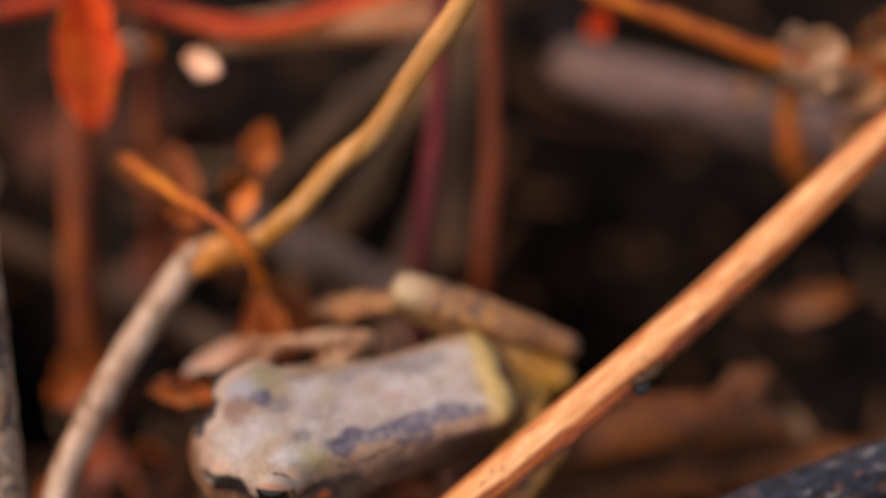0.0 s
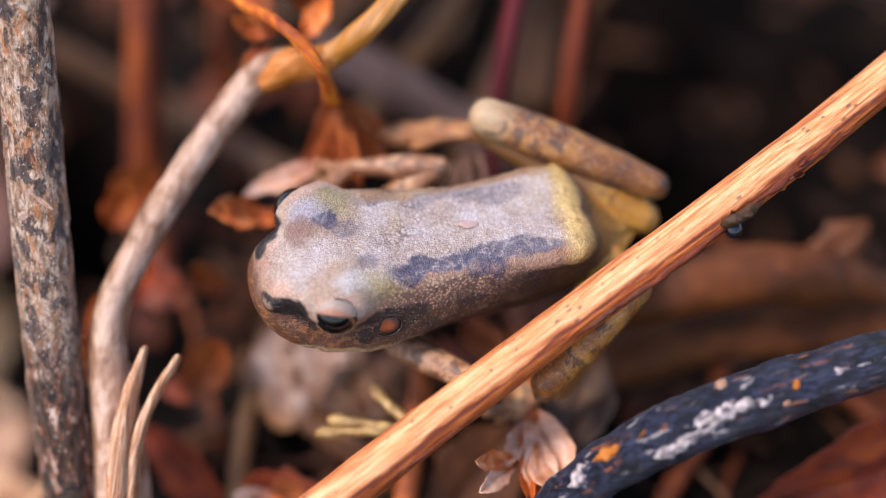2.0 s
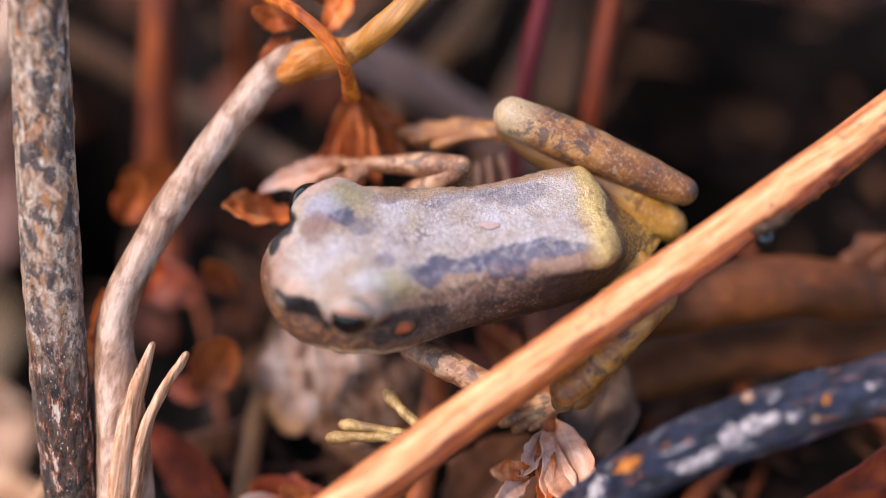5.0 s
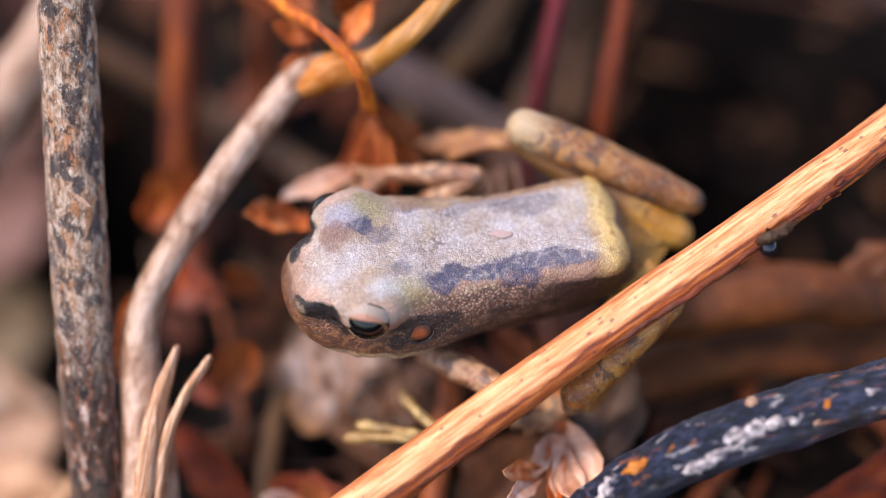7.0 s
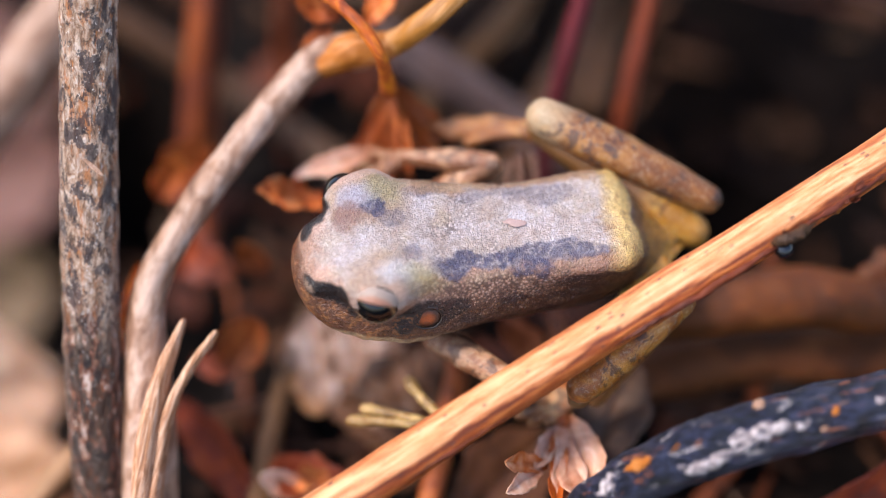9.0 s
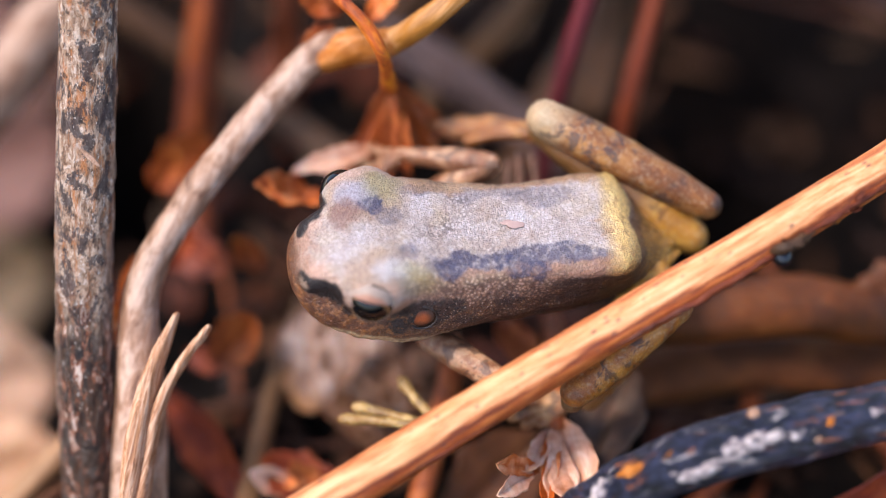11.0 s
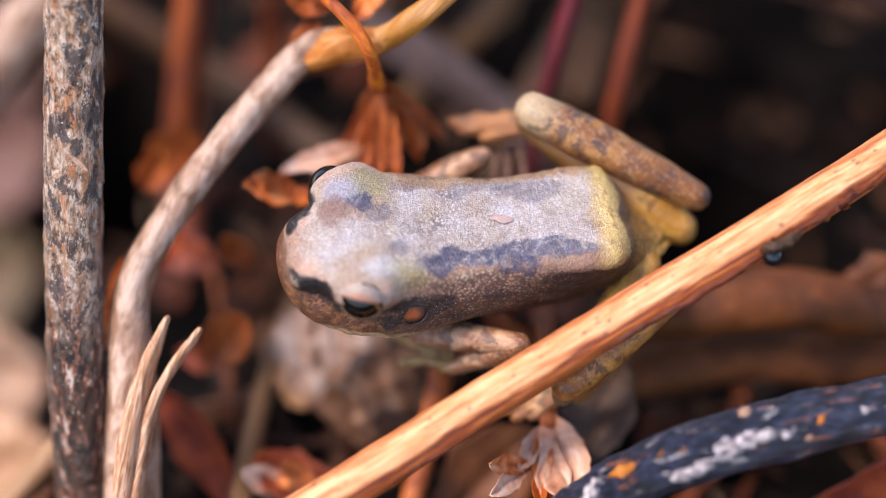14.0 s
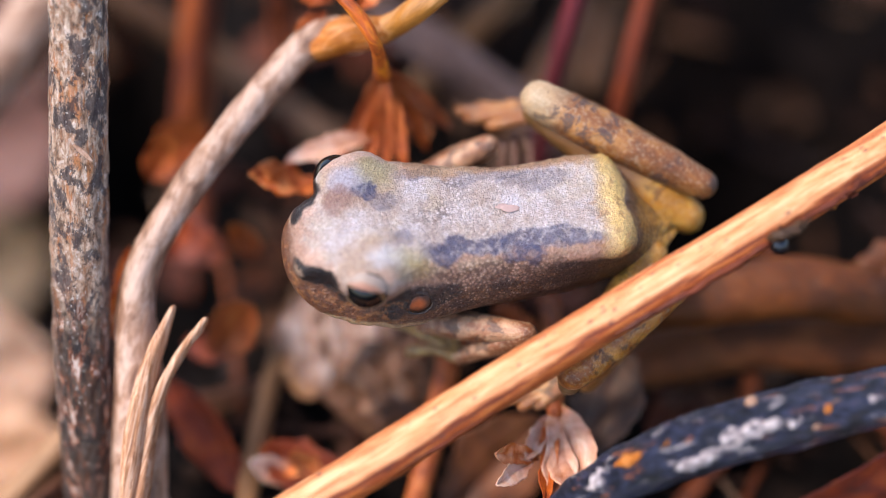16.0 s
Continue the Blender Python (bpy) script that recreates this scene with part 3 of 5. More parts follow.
def tube_mesh(name, points, radii, sides=16, steps=8, rough=0.0, grain=0.6, seed=0, flat=1.0, ridges=0.0, round_ends=True, lengthwise=0.4):
    """A stem: a tapering tube along a curve, with uneven skin; rough and radii in millimetres."""
    c = spline(np.hstack([np.array(points, float), np.array(radii, float)[:, None]]), steps)
    path, rad = c[:, :3], np.maximum(c[:, 3], 0.02)
    if round_ends:
        def cap(p0, p1, r):
            d = (p0 - p1) / (np.linalg.norm(p0 - p1) + 1e-9)
            return [(p0 + d * r * math.sin(a), r * math.cos(a)) for a in (0.5, 0.95, 1.3, 1.5)]
        a, b = cap(path[0], path[1], rad[0]), cap(path[-1], path[-2], rad[-1])
        path = np.vstack([[q[0] for q in reversed(a)], path, [q[0] for q in b]])
        rad = np.concatenate([[q[1] for q in reversed(a)], rad, [q[1] for q in b]])
    tan = np.gradient(path, axis=0)
    tan /= np.linalg.norm(tan, axis=1, keepdims=True) + 1e-12
    ref = np.array([0.0, 0.0, 1.0]) if abs(tan[0][2]) < 0.9 else np.array([1.0, 0.0, 0.0])
    side = np.cross(tan[0], ref)
    verts, faces = [], []
    off = Vector((seed * 13.7, seed * 5.1, seed * 3.3))
    for i, (p, r, t) in enumerate(zip(path, rad, tan)):
        side = side - t * (side @ t)
        side /= np.linalg.norm(side)
        up = np.cross(t, side)
        for j in range(sides):
            a = 2 * math.pi * j / sides
            q = p + (side * math.cos(a) + up * math.sin(a) * flat) * r
            k = 0.0
            if rough:
                v = Vector((q[0] * grain, q[1] * grain, q[2] * grain * lengthwise)) + off
                k = noise.fractal(v, 0.8, 2.0, 4) * rough
            if ridges:
                k += ridges * noise.noise(Vector((math.sin(a) * 4 + 7 * seed, math.cos(a) * 4, i * 0.02)))
            d = (q - p) / (np.linalg.norm(q - p) + 1e-9)
            verts.append(q + d * min(max(k, -0.6 * r), 0.6 * r))
    n = len(path)
    for i in range(n - 1):
        for j in range(sides):
            faces.append((i * sides + j, i * sides + (j + 1) % sides, (i + 1) * sides + (j + 1) % sides, (i + 1) * sides + j))
    verts += [path[0], path[-1]]
    for j in range(sides):
        faces.append((n * sides, (j + 1) % sides, j))
        faces.append((n * sides + 1, (n - 1) * sides + j, (n - 1) * sides + (j + 1) % sides))
    return mesh_of(name, verts, faces)


def along(a, b):
    """A frame at a (world millimetres) whose z axis runs to b."""
    d = (Vector(b) - Vector(a)).normalized()
    return Matrix.Translation(Vector(a) * MM) @ d.to_track_quat("Z", "Y").to_matrix().to_4x4()


def inside(m, p):
    """World millimetres to millimetres in the frame m."""
    return (m.inverted() @ (Vector(p) * MM)) / MM


def stem(name, points, radii, material, label, category="stem", parent=None, group="", **kw):
    """A stem, branch or twig through places of the thicket."""
    pts = [spot(p) for p in points]
    m = along(pts[0], pts[-1])
    ob = new(name, tube_mesh(name, [inside(m, p) for p in pts], radii, **kw))
    ob.data.materials.append(material)
    if parent:
        ob.parent = parent
        ob.matrix_basis = parent.matrix_world.inverted() @ m if parent.matrix_world else m
        if label:
            tagged(ob, label)
        ob.matrix_world = m
    else:
        ob.matrix_world = m
        tagged(ob, label, category, group)
    return ob


def leaf_mesh(name, length, width, curl=0.5, bend=0.3, twist=0.0, thick=0.18, crinkle=0.35, seed=0, tip=0.9, nu=22, nv=13, cup=0.0):
    """A dead leaf along +y: pointed, rolled about its midrib by curl, bent along it, crinkled, with thickness."""
    top, faces = [], []
    for i in range(nu):
        s = i / (nu - 1)
        w = width * 0.5 * (math.sin(math.pi * (0.03 + 0.94 * s) ** tip) ** 0.8 + 0.02)
        rag = [1 + 0.3 * noise.fractal(Vector((s * 4, q * 3.3, seed * 1.7)), 0.7, 2.2, 5) for q in (0, 1)]
        a = bend * s
        y = length * (math.sin(a) / bend if bend else s)
        z0 = length * ((1 - math.cos(a)) / bend if bend else 0)
        for j in range(nv):
            e = 2 * j / (nv - 1) - 1
            wj = w * (rag[0] if e < 0 else rag[1])
            c = curl * (0.7 + 0.6 * noise.noise(Vector((s * 2.0, seed * 3.1, 0.3))))
            ang = c * e
            px = wj * (math.sin(ang) / c if abs(c) > 1e-3 else e)
            pz = wj * ((1 - math.cos(ang)) / c if abs(c) > 1e-3 else 0) - 0.12 * width * math.exp(-(e * 6) ** 2)
            k = crinkle * noise.fractal(Vector((px * 0.35 + seed * 7, y * 0.3, seed)), 0.9, 2.0, 3)
            ta = twist * s
            q = Vector((px * math.cos(ta) - pz * math.sin(ta), y, z0 + pz * math.cos(ta) + px * math.sin(ta) + k + cup * e * e))
            top.append(q)
    n = len(top)
    low = [v + Vector((0, 0, -thick)) for v in top]
    for i in range(nu - 1):
        for j in range(nv - 1):
            a, b, c, d = i * nv + j, i * nv + j + 1, (i + 1) * nv + j + 1, (i + 1) * nv + j
            faces += [(a, b, c, d), (n + d, n + c, n + b, n + a)]
    rim = [j for j in range(nv)] + [i * nv + nv - 1 for i in range(1, nu)] + [(nu - 1) * nv + j for j in range(nv - 2, -1, -1)] + [i * nv for i in range(nu - 2, 0, -1)]
    for a, b in zip(rim, rim[1:] + rim[:1]):
        faces.append((a, n + a, n + b, b))
    return mesh_of(name, top + low, faces)


def leaf_frame(base, tip, roll=0.0):
    """A frame at base, y towards tip, z out of the slope, rolled about y."""
    a, b = spot(base), spot(tip)
    y = (b - a).normalized()
    x = y.cross(AX_N).normalized()
    z = x.cross(y)
    r = Matrix((x, y, z)).transposed().to_4x4()
    return Matrix.Translation(a * MM) @ r @ Matrix.Rotation(radians(roll), 4, "Y"), (b - a).length


def leaf(name, base, tip, width, material, label, roll=0.0, parent=None, category="leaf", group="", **kw):
    m, length = leaf_frame(base, tip, roll)
    ob = new(name, leaf_mesh(name, length, width, **kw))
    ob.data.materials.append(material)
    if parent:
        ob.parent = parent
        if label:
            tagged(ob, label)
    else:
        tagged(ob, label, category, group)
    ob.matrix_world = m
    return ob


def bunch(name, at, label, category, group=""):
    """An empty thing at a place, to carry parts."""
    e = new(name)
    e.empty_display_size = 0.002
    e.matrix_world = Matrix.Translation(spot(at) * MM)
    bpy.context.view_layer.update()
    return tagged(e, label, category, group)


def part(name, mesh, material, parent, label=""):
    ob = new(name, mesh)
    ob.data.materials.append(material)
    ob.parent = parent
    return tagged(ob, label)


# ---- ground ----
HOLLOWS = [(-39, 64, 11, 24), (-30, 13, 7, 10)]


def hollow(x, y):
    """Dark hollows in the litter."""
    return sum(math.exp(-((x - a) / ra) ** 2 - ((y - b) / rb) ** 2) for a, b, ra, rb in HOLLOWS)


def ground_z(x, y):
    return 5 * noise.fractal(Vector((x * 0.03, y * 0.03, 3.1)), 0.9, 2.0, 5) - 4 - 34 / (1 + math.exp((x + 34) / 3.0)) - 26 * hollow(x, y) - 32 * math.exp(-((x - 28) / 20) ** 2 - ((y - 34) / 22) ** 2)


def ground():
    verts, faces = [], []
    n = 140
    for j in range(n + 1):
        for i in range(n + 1):
            a, b = 2 * i / n - 1, 2 * j / n - 1
            x, y = 110 * a + 190 * a ** 7, 50 + 120 * b + 190 * b ** 7
            verts.append((x, y, ground_z(x, y)))
    for j in range(n):
        for i in range(n):
            a = j * (n + 1) + i
            faces.append((a, a + 1, a + n + 2, a + n + 1))
    ob = new("ground", mesh_of("ground", verts, faces))
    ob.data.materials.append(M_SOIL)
    return tagged(ob, "near-black soil under dead stems and leaves, shade in its colour", "ground", kind="structure")


ground()


# ---- the frog ----
def ramp1(s, pts):
    return np.interp(s, [p[0] for p in pts], [p[1] for p in pts])


def smooth1(s, pts):
    """Piecewise curve through (s, value) pairs, rounded at the joints."""
    h = min(0.15 + 0.35 * s, 0.9)
    d = np.linspace(-1, 1, 25)
    w = (1 - np.abs(d)) + 1e-6
    return float((ramp1(np.clip(s + d * h, pts[0][0], pts[-1][0]), pts) * w).sum() / w.sum())


HALF = [(0, 2.2), (0.3, 2.55), (0.8, 3.0), (1.6, 3.5), (3, 4.25), (5, 4.95), (7, 5.45), (9, 5.75), (11, 5.55), (13, 5.1), (16, 4.7), (19, 4.5), (22, 4.2), (24, 3.8), (26, 3.2), (28, 2.5), (29.5, 1.3), (30, 0.4)]
EDGE = [(0, 1.5), (0.3, 1.75), (0.8, 2.05), (1.6, 2.4), (3, 2.7), (5, 2.9), (7, 3.3), (9, 3.6), (12, 3.7), (16, 3.6), (20, 3.75), (22, 4.0), (24.5, 3.95), (25.6, 3.1), (27, 1.9), (28.5, 1.2), (30, 0.2)]
TOP = [(0, 0.8), (0.3, 1.2), (0.8, 1.6), (1.6, 2.05), (3, 2.5), (5, 3.0), (7, 3.2), (10, 3.2), (13, 3.1), (17, 3.3), (20, 3.6), (23, 3.8), (24.8, 3.6), (26, 2.5), (27.2, 1.2), (28.5, 0.3), (30, -0.6)]
LOW = [(0, -1.2), (0.3, -1.5), (0.8, -1.8), (1.6, -2.1), (3, -2.5), (6, -3.0), (10, -3.5), (14, -4.6), (18, -5.0), (22, -4.6), (25, -3.6), (28, -2.4), (30, -0.9)]
JAW = [(0, -0.5), (1.6, -1.0), (3, -1.5), (6, -1.8), (10, -1.8), (14, -1.2), (18, -1.0), (24, -0.8), (30, -0.7)]
DOMES = [Vector((8.15, 3.5, 1.95)), Vector((8.3, -4.1, 2.0))]
GAZE = [Vector((0.38, 1, 0.05)).normalized(), Vector((2.2, -1, -0.4)).normalized()]


def frog_body():
    """Trunk and head in one skin: along x from rump to snout, y to its left, z up; flat back, slanting sides."""
    rings, sides = 200, 128
    verts, faces = [], []
    for i in range(rings):
        s = 30 * (i / (rings - 1)) ** 1.15
        w, e, t, b, q = (float(smooth1(s, c)) for c in (HALF, EDGE, TOP, LOW, JAW))
        half = [(0.5 * e, t), (e, t - 0.42), ((e + w) / 2 + 0.12, (t - 0.42 + q) / 2 + 0.12), (w, q), (0.82 * w, q + (b - q) * 0.55), (0.4 * w, b + 0.08)]
        loop = [(0, t)] + half + [(0, b)] + [(-y, z) for y, z in reversed(half)]
        loop = spline([loop[-1]] + loop + loop[:2], 8)[8:8 + 14 * 8]
        step = np.linspace(0, len(loop), sides, endpoint=False)
        ring = np.stack([np.interp(step, np.arange(len(loop) + 1), np.append(loop[:, c], loop[0, c])) for c in (0, 1)], 1)
        swell = 0.9 * math.exp(-((s - 9.5) / 5.5) ** 2)
        for y, z in ring:
            x = 15 - s
            # the far shoulder is braced outward
            y -= swell * min(max(-y / 3.0, 0.0), 1.0)
            x = x if x < 8 else 8 + (x - 8) * 0.83
            v = Vector((x if x < 12.3 else 12.3 + (x - 12.3) * 0.68, y, z))
            for sy, c, g0 in zip((1, -1), DOMES, GAZE):
                # eye dome, sacral hump, hollow lore, raised nostril
                d = Vector(((v.x - c.x) / 1.3, v.y - c.y, (v.z - c.z) / 0.9))
                if d.length < 4.5:
                    r = (d.length ** 3 + (1.95 if sy > 0 else 2.2) ** 3) ** (1 / 3)
                    d = d.normalized() * (d.length + (r - d.length) * min((4.5 - d.length) / 1.5, 1))
                    v = c + Vector((d.x * 1.3, d.y, d.z * 0.9))
                g = math.exp(-(((v.x + 8.8) / 1.8) ** 2 + ((v.y - 2.8 * sy) / 1.0) ** 2))
                v.z += 0.35 * g * (v.z > 0)
                g = math.exp(-(((v.x - 11.4) / 1.5) ** 2 + ((v.y - 3.3 * sy) / 0.9) ** 2 + ((v.z - 0.7) / 0.9) ** 2))
                v.y -= 0.4 * sy * g
                g = math.exp(-(((v.x - 12.9) / 0.5) ** 2 + ((v.y - 2.0 * sy) / 0.6) ** 2 + ((v.z - 1.3) / 0.6) ** 2))
                v.y += 0.15 * sy * g
            if v.z > 0:
                v.z -= 0.2 * math.exp(-(v.y / 0.9) ** 2) * (1 if v.x < 4 else 0.3)
            f = 0.12 * noise.fractal(v * 0.6, 0.9, 2.0, 3) + 0.05 * noise.noise(v * 3.2)
            verts.append(v + Vector((0, v.y / 5, v.z / 4)) * f)
    for i in range(rings - 1):
        for j in range(sides):
            faces.append((i * sides + (j + 1) % sides, i * sides + j, (i + 1) * sides + j, (i + 1) * sides + (j + 1) % sides))
    # rounded snout tip
    first = verts[:sides]
    mid = sum(first, Vector()) / sides
    last = 0
    for a in (0.85, 0.98, 1.11, 1.24, 1.37, 1.5):
        k = len(verts)
        verts += [mid + (q - mid) * math.cos(a) / math.cos(0.75) + Vector((1.3 * (math.sin(a) - math.sin(0.75)), 0, 0)) for q in first]
        for j in range(sides):
            faces.append((last + j, last + (j + 1) % sides, k + (j + 1) % sides, k + j))
        last = k
    faces.append(tuple(last + j for j in range(sides)))
    faces.append(tuple(reversed(range((rings - 1) * sides, rings * sides))))
    return mesh_of("body", verts, faces)


def ball(r, seg=32, rings=20, squash=(1, 1, 1)):
    verts, faces = [(0, 0, r * squash[2])], []
    for i in range(1, rings):
        for j in range(seg):
            a, b = math.pi * i / rings, 2 * math.pi * j / seg
            verts.append((r * squash[0] * math.sin(a) * math.cos(b), r * squash[1] * math.sin(a) * math.sin(b), r * squash[2] * math.cos(a)))
    verts.append((0, 0, -r * squash[2]))
    for j in range(seg):
        faces.append((0, 1 + j, 1 + (j + 1) % seg))
        for i in range(rings - 2):
            a = 1 + i * seg
            faces.append((a + j, a + seg + j, a + seg + (j + 1) % seg, a + (j + 1) % seg))
        faces.append((len(verts) - 1, 1 + (rings - 2) * seg + (j + 1) % seg, 1 + (rings - 2) * seg + j))
    return verts, faces


def frame_xyz(origin, zdir, xdir):
    """A frame in millimetres of the parent: z along zdir, x near xdir."""
    z = Vector(zdir).normalized()
    y = z.cross(Vector(xdir)).normalized()
    x = y.cross(z)
    return Matrix.Translation(Vector(origin) * MM) @ Matrix((x, y, z)).transposed().to_4x4()


def limb(points, radii, name, **kw):
    return tube_mesh(name, points, radii, sides=24, steps=10, rough=0.07, grain=0.9, lengthwise=1.0, **kw)


YAW, RISE, ROLL = radians(9.8), radians(6.1), radians(7.8)
GROWN = Matrix.Scale(1.11, 4)


def frog_pose():
    f0 = Vector((-math.cos(YAW), -math.sin(YAW), 0))
    f = (f0 * math.cos(RISE) + Vector((0, 0, math.sin(RISE)))).normalized()
    left = Vector((0, 0, 1)).cross(f).normalized()
    up = f.cross(left)
    up, left = up * math.cos(ROLL) + left * math.sin(ROLL), left * math.cos(ROLL) - up * math.sin(ROLL)
    return Matrix.Translation(spot((3.16, -0.07, -1.85)) * MM) @ Matrix((f, left, up)).transposed().to_4x4()


FROG = frog_pose()
frog = new("frog")
frog.empty_display_size = 0.005
frog.matrix_world = FROG
tagged(frog, "small lavender-grey tree frog with dark slate bars and yellow rump", "frog")


def own(p):
    """A place of the thicket in the frog's own millimetres."""
    return inside(FROG, spot(p))


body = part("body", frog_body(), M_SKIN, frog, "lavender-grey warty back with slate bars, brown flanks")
body.matrix_basis = GROWN


def lid_shell(r, a, b, rim, flip):
    """A shell over the ball between two meridians, thick at its free edge a."""
    verts, faces, nu, nv = [], [], 40, 9
    for layer in (0, 1):
        for i in range(nu):
            th = 0.5 + (math.pi - 1.0) * i / (nu - 1)
            for j in range(nv):
                t = j / (nv - 1)
                ps = a + (b - a) * t
                q = r * (0.97 if layer else 1.02 + rim * math.exp(-(t / 0.22) ** 2))
                verts.append((q * math.cos(th), flip * q * math.sin(th) * math.sin(ps), q * math.sin(th) * math.cos(ps)))
    k = nu * nv
    for i in range(nu - 1):
        for j in range(nv - 1):
            c = i * nv + j
            faces += [(c, c + 1, c + nv + 1, c + nv), (k + c + nv, k + c + nv + 1, k + c + 1, k + c)]
        faces.append((i * nv, (i + 1) * nv, k + (i + 1) * nv, k + i * nv))
    return verts, faces


def add_eye(sy, upper, lower):
    k = 0 if sy > 0 else 1
    m = frame_xyz(DOMES[k] + GAZE[k] * (0.78 if sy > 0 else 1.32), GAZE[k], (1, 0, 0))
    v, f = ball(1.6, 48, 32)
    eye = part("eye", mesh_of("eye", v, f), M_EYE, frog, "glossy black eye")
    eye.matrix_basis = GROWN @ m
    flip = 1 if (m.to_3x3() @ Vector((0, 1, 0))).z > 0 else -1
    part("upper_eyelid", mesh_of("upper_eyelid", *lid_shell(1.6, upper, max(1.5, upper + 0.5), 0.03, flip)), M_LID, eye, "pinkish brown upper eyelid")
    part("lower_eyelid", mesh_of("lower_eyelid", *lid_shell(1.585, -lower, -1.5, 0.02, flip)), M_LIDPALE, eye, "thin pale lower eyelid")


def add_ear(sy):
    m = frame_xyz((4.9, 4.95 * sy, 0.1), (0.05, sy, 0.5), (1, 0, 0))
    v, f = ball(0.95, 28, 12, (1, 0.85, 0.22))
    ear = part("eardrum", mesh_of("eardrum", v, f), M_EAR, frog, "round orange-brown eardrum")
    ear.matrix_basis = GROWN @ m
    pts = [(1.02 * math.cos(a), 0.88 * math.sin(a), 0.1) for a in np.linspace(0, 2 * math.pi, 13)]
    part("eardrum_rim", tube_mesh("eardrum_rim", pts, [0.08] * 13, sides=8, steps=5, rough=0.08, grain=2.5), M_EARRIM, ear, "dark rim")


for sy in (1, -1):
    add_eye(sy, 0.76 if sy > 0 else 1.75, 0.62)
    add_ear(sy)
    v, f = ball(0.22, 12, 8, (1.3, 0.6, 1))
    nostril = part("nostril", mesh_of("nostril", v, f), M_BEAD, frog, "small dark nostril")
    nostril.matrix_basis = GROWN @ Matrix.Translation(Vector((12.62, 2.15 * sy, 1.25)) * MM)
v, f = ball(0.95, 30, 10, (1, 0.62, 0.07))
v = [tuple(c * (1 + 0.5 * noise.fractal(Vector((q[0] * 1.3, q[1] * 1.3, 5.2)), 0.7, 2.0, 4)) for c in q) for q in v]
fleck = part("skin_flake", mesh_of("skin_flake", v, f), M_FLECK, frog, "loose pinkish flake of skin on the back")
fleck.matrix_basis = GROWN @ Matrix.Translation(Vector((-2.0, -0.4, 3.12)) * MM) @ Matrix.Rotation(0.15, 4, "X")


def segment(name, a, b, radii, material, label="", bow=0.0, parent=None):
    """A limb segment from a to b in the frog's millimetres; returns the object, whose x axis runs along it."""
    d = Vector(b) - Vector(a)
    n = len(radii)
    pts = [(d.length * i / (n - 1), bow * math.sin(math.pi * i / (n - 1)), 0) for i in range(n)]
    ob = part(name, limb(pts, radii, name, seed=len(name)), material, parent or frog, label)
    ob.matrix_basis = aim(a, b)
    return ob


def aim(a, b, up=(0, 0, 1)):
    """A frame at a with x towards b and z near up."""
    x = (Vector(b) - Vector(a)).normalized()
    y = Vector(up).cross(x).normalized()
    z = x.cross(y)
    return Matrix.Translation(Vector(a) * MM) @ Matrix((x, y, z)).transposed().to_4x4()


def digits(holder, name, fans, material, label):
    """Slender digits with round pads; fans: (length, turn in degrees, droop in degrees)."""
    for length, turn, droop in fans:
        p = []
        for s in (0, 0.35, 0.7, 0.93, 1.0):
            a = radians(turn) * (0.7 + 0.3 * s)
            z = -length * math.sin(radians(droop)) * s * s + 0.35 * math.sin(math.pi * s)
            p.append((length * s * math.cos(a), length * s * math.sin(a), z))
        part(name, limb(p, [0.5, 0.42, 0.38, 0.52, 0.4], name, seed=int(length * 7)), material, holder, label)


def hand_mesh(name, length, width):
    return limb([(0, 0, 0), (length * 0.5, 0, 0), (length, 0, 0)], [0.6, width * 0.5, width * 0.42], name, flat=0.55)


ARMS = {}


def add_front_leg(key, shoulder, elbow, wrist, tip, fans, palm, words):
    s, e, w, t = own(shoulder), own(elbow), own(wrist), own(tip)
    upper = segment("upper_arm", s, e, [1.05, 1.2, 1.1, 0.88], M_ARM, "spotted upper arm")
    fore = segment("forearm", e, w, [0.88, 1.05, 0.85, 0.58], M_ARM, "banded forearm")
    hand = part("hand", hand_mesh("hand", 1.8, 1.7), palm, frog, words + " hand")
    hand.matrix_basis = aim(w, t)
    digits(hand, "finger", fans, palm, words + " finger with round pad")
    ARMS[key] = (upper, fore, hand, s, (e - s).length, (w - e).length)


add_front_leg("near", (-0.9, -6.9, -4.0), (5.7, -10.7, -0.5), (0.7, -14.4, -3.0), (-7.9, -12.9, -3.5), [(8.6, 3, 2), (7.8, -6, 2), (5.8, -38, -4), (4.5, 25, 6)], M_TOE, "yellowish")
add_front_leg("far", (-1.1, 4.5, -7.0), (4.0, 7.1, -5.0), (-3.3, 8.0, -6.5), (-6.8, 5.8, -9.0), [(5.4, 22, 10), (6.0, 6, 8), (5.6, -12, 8), (4.4, -40, 6)], M_ARM, "brown")


def add_hind_leg(hip, knee, heel, ankle, tip, fans, girth=1.0, skin=None):
    h, k, q, a, t = own(hip), own(knee), own(heel), own(ankle), own(tip)
    segment("thigh", h, k - Vector((0, 0, 1.6)), [g * girth for g in (1.5, 2.0, 1.9, 1.6, 1.2)], M_THIGH, "ochre-yellow thigh")
    segment("shank", k, q, [g * girth for g in (1.55, 1.8, 1.75, 1.55, 1.2)], M_SHANK if girth == 1.0 else M_GOLDSHANK, "ochre shank with dark spots")
    segment("tarsus", q, a, [1.15, 1.0, 0.95, 1.0], M_LEG, "slender tarsus")
    foot = part("foot", hand_mesh("foot", 3.4, 2.0 * girth ** 3), skin or M_TOE, frog, "yellowish brown foot")
    foot.matrix_basis = aim(a, t)
    digits(foot, "toe", fans, skin or M_TOE, "slender toe with round pad")
    return foot


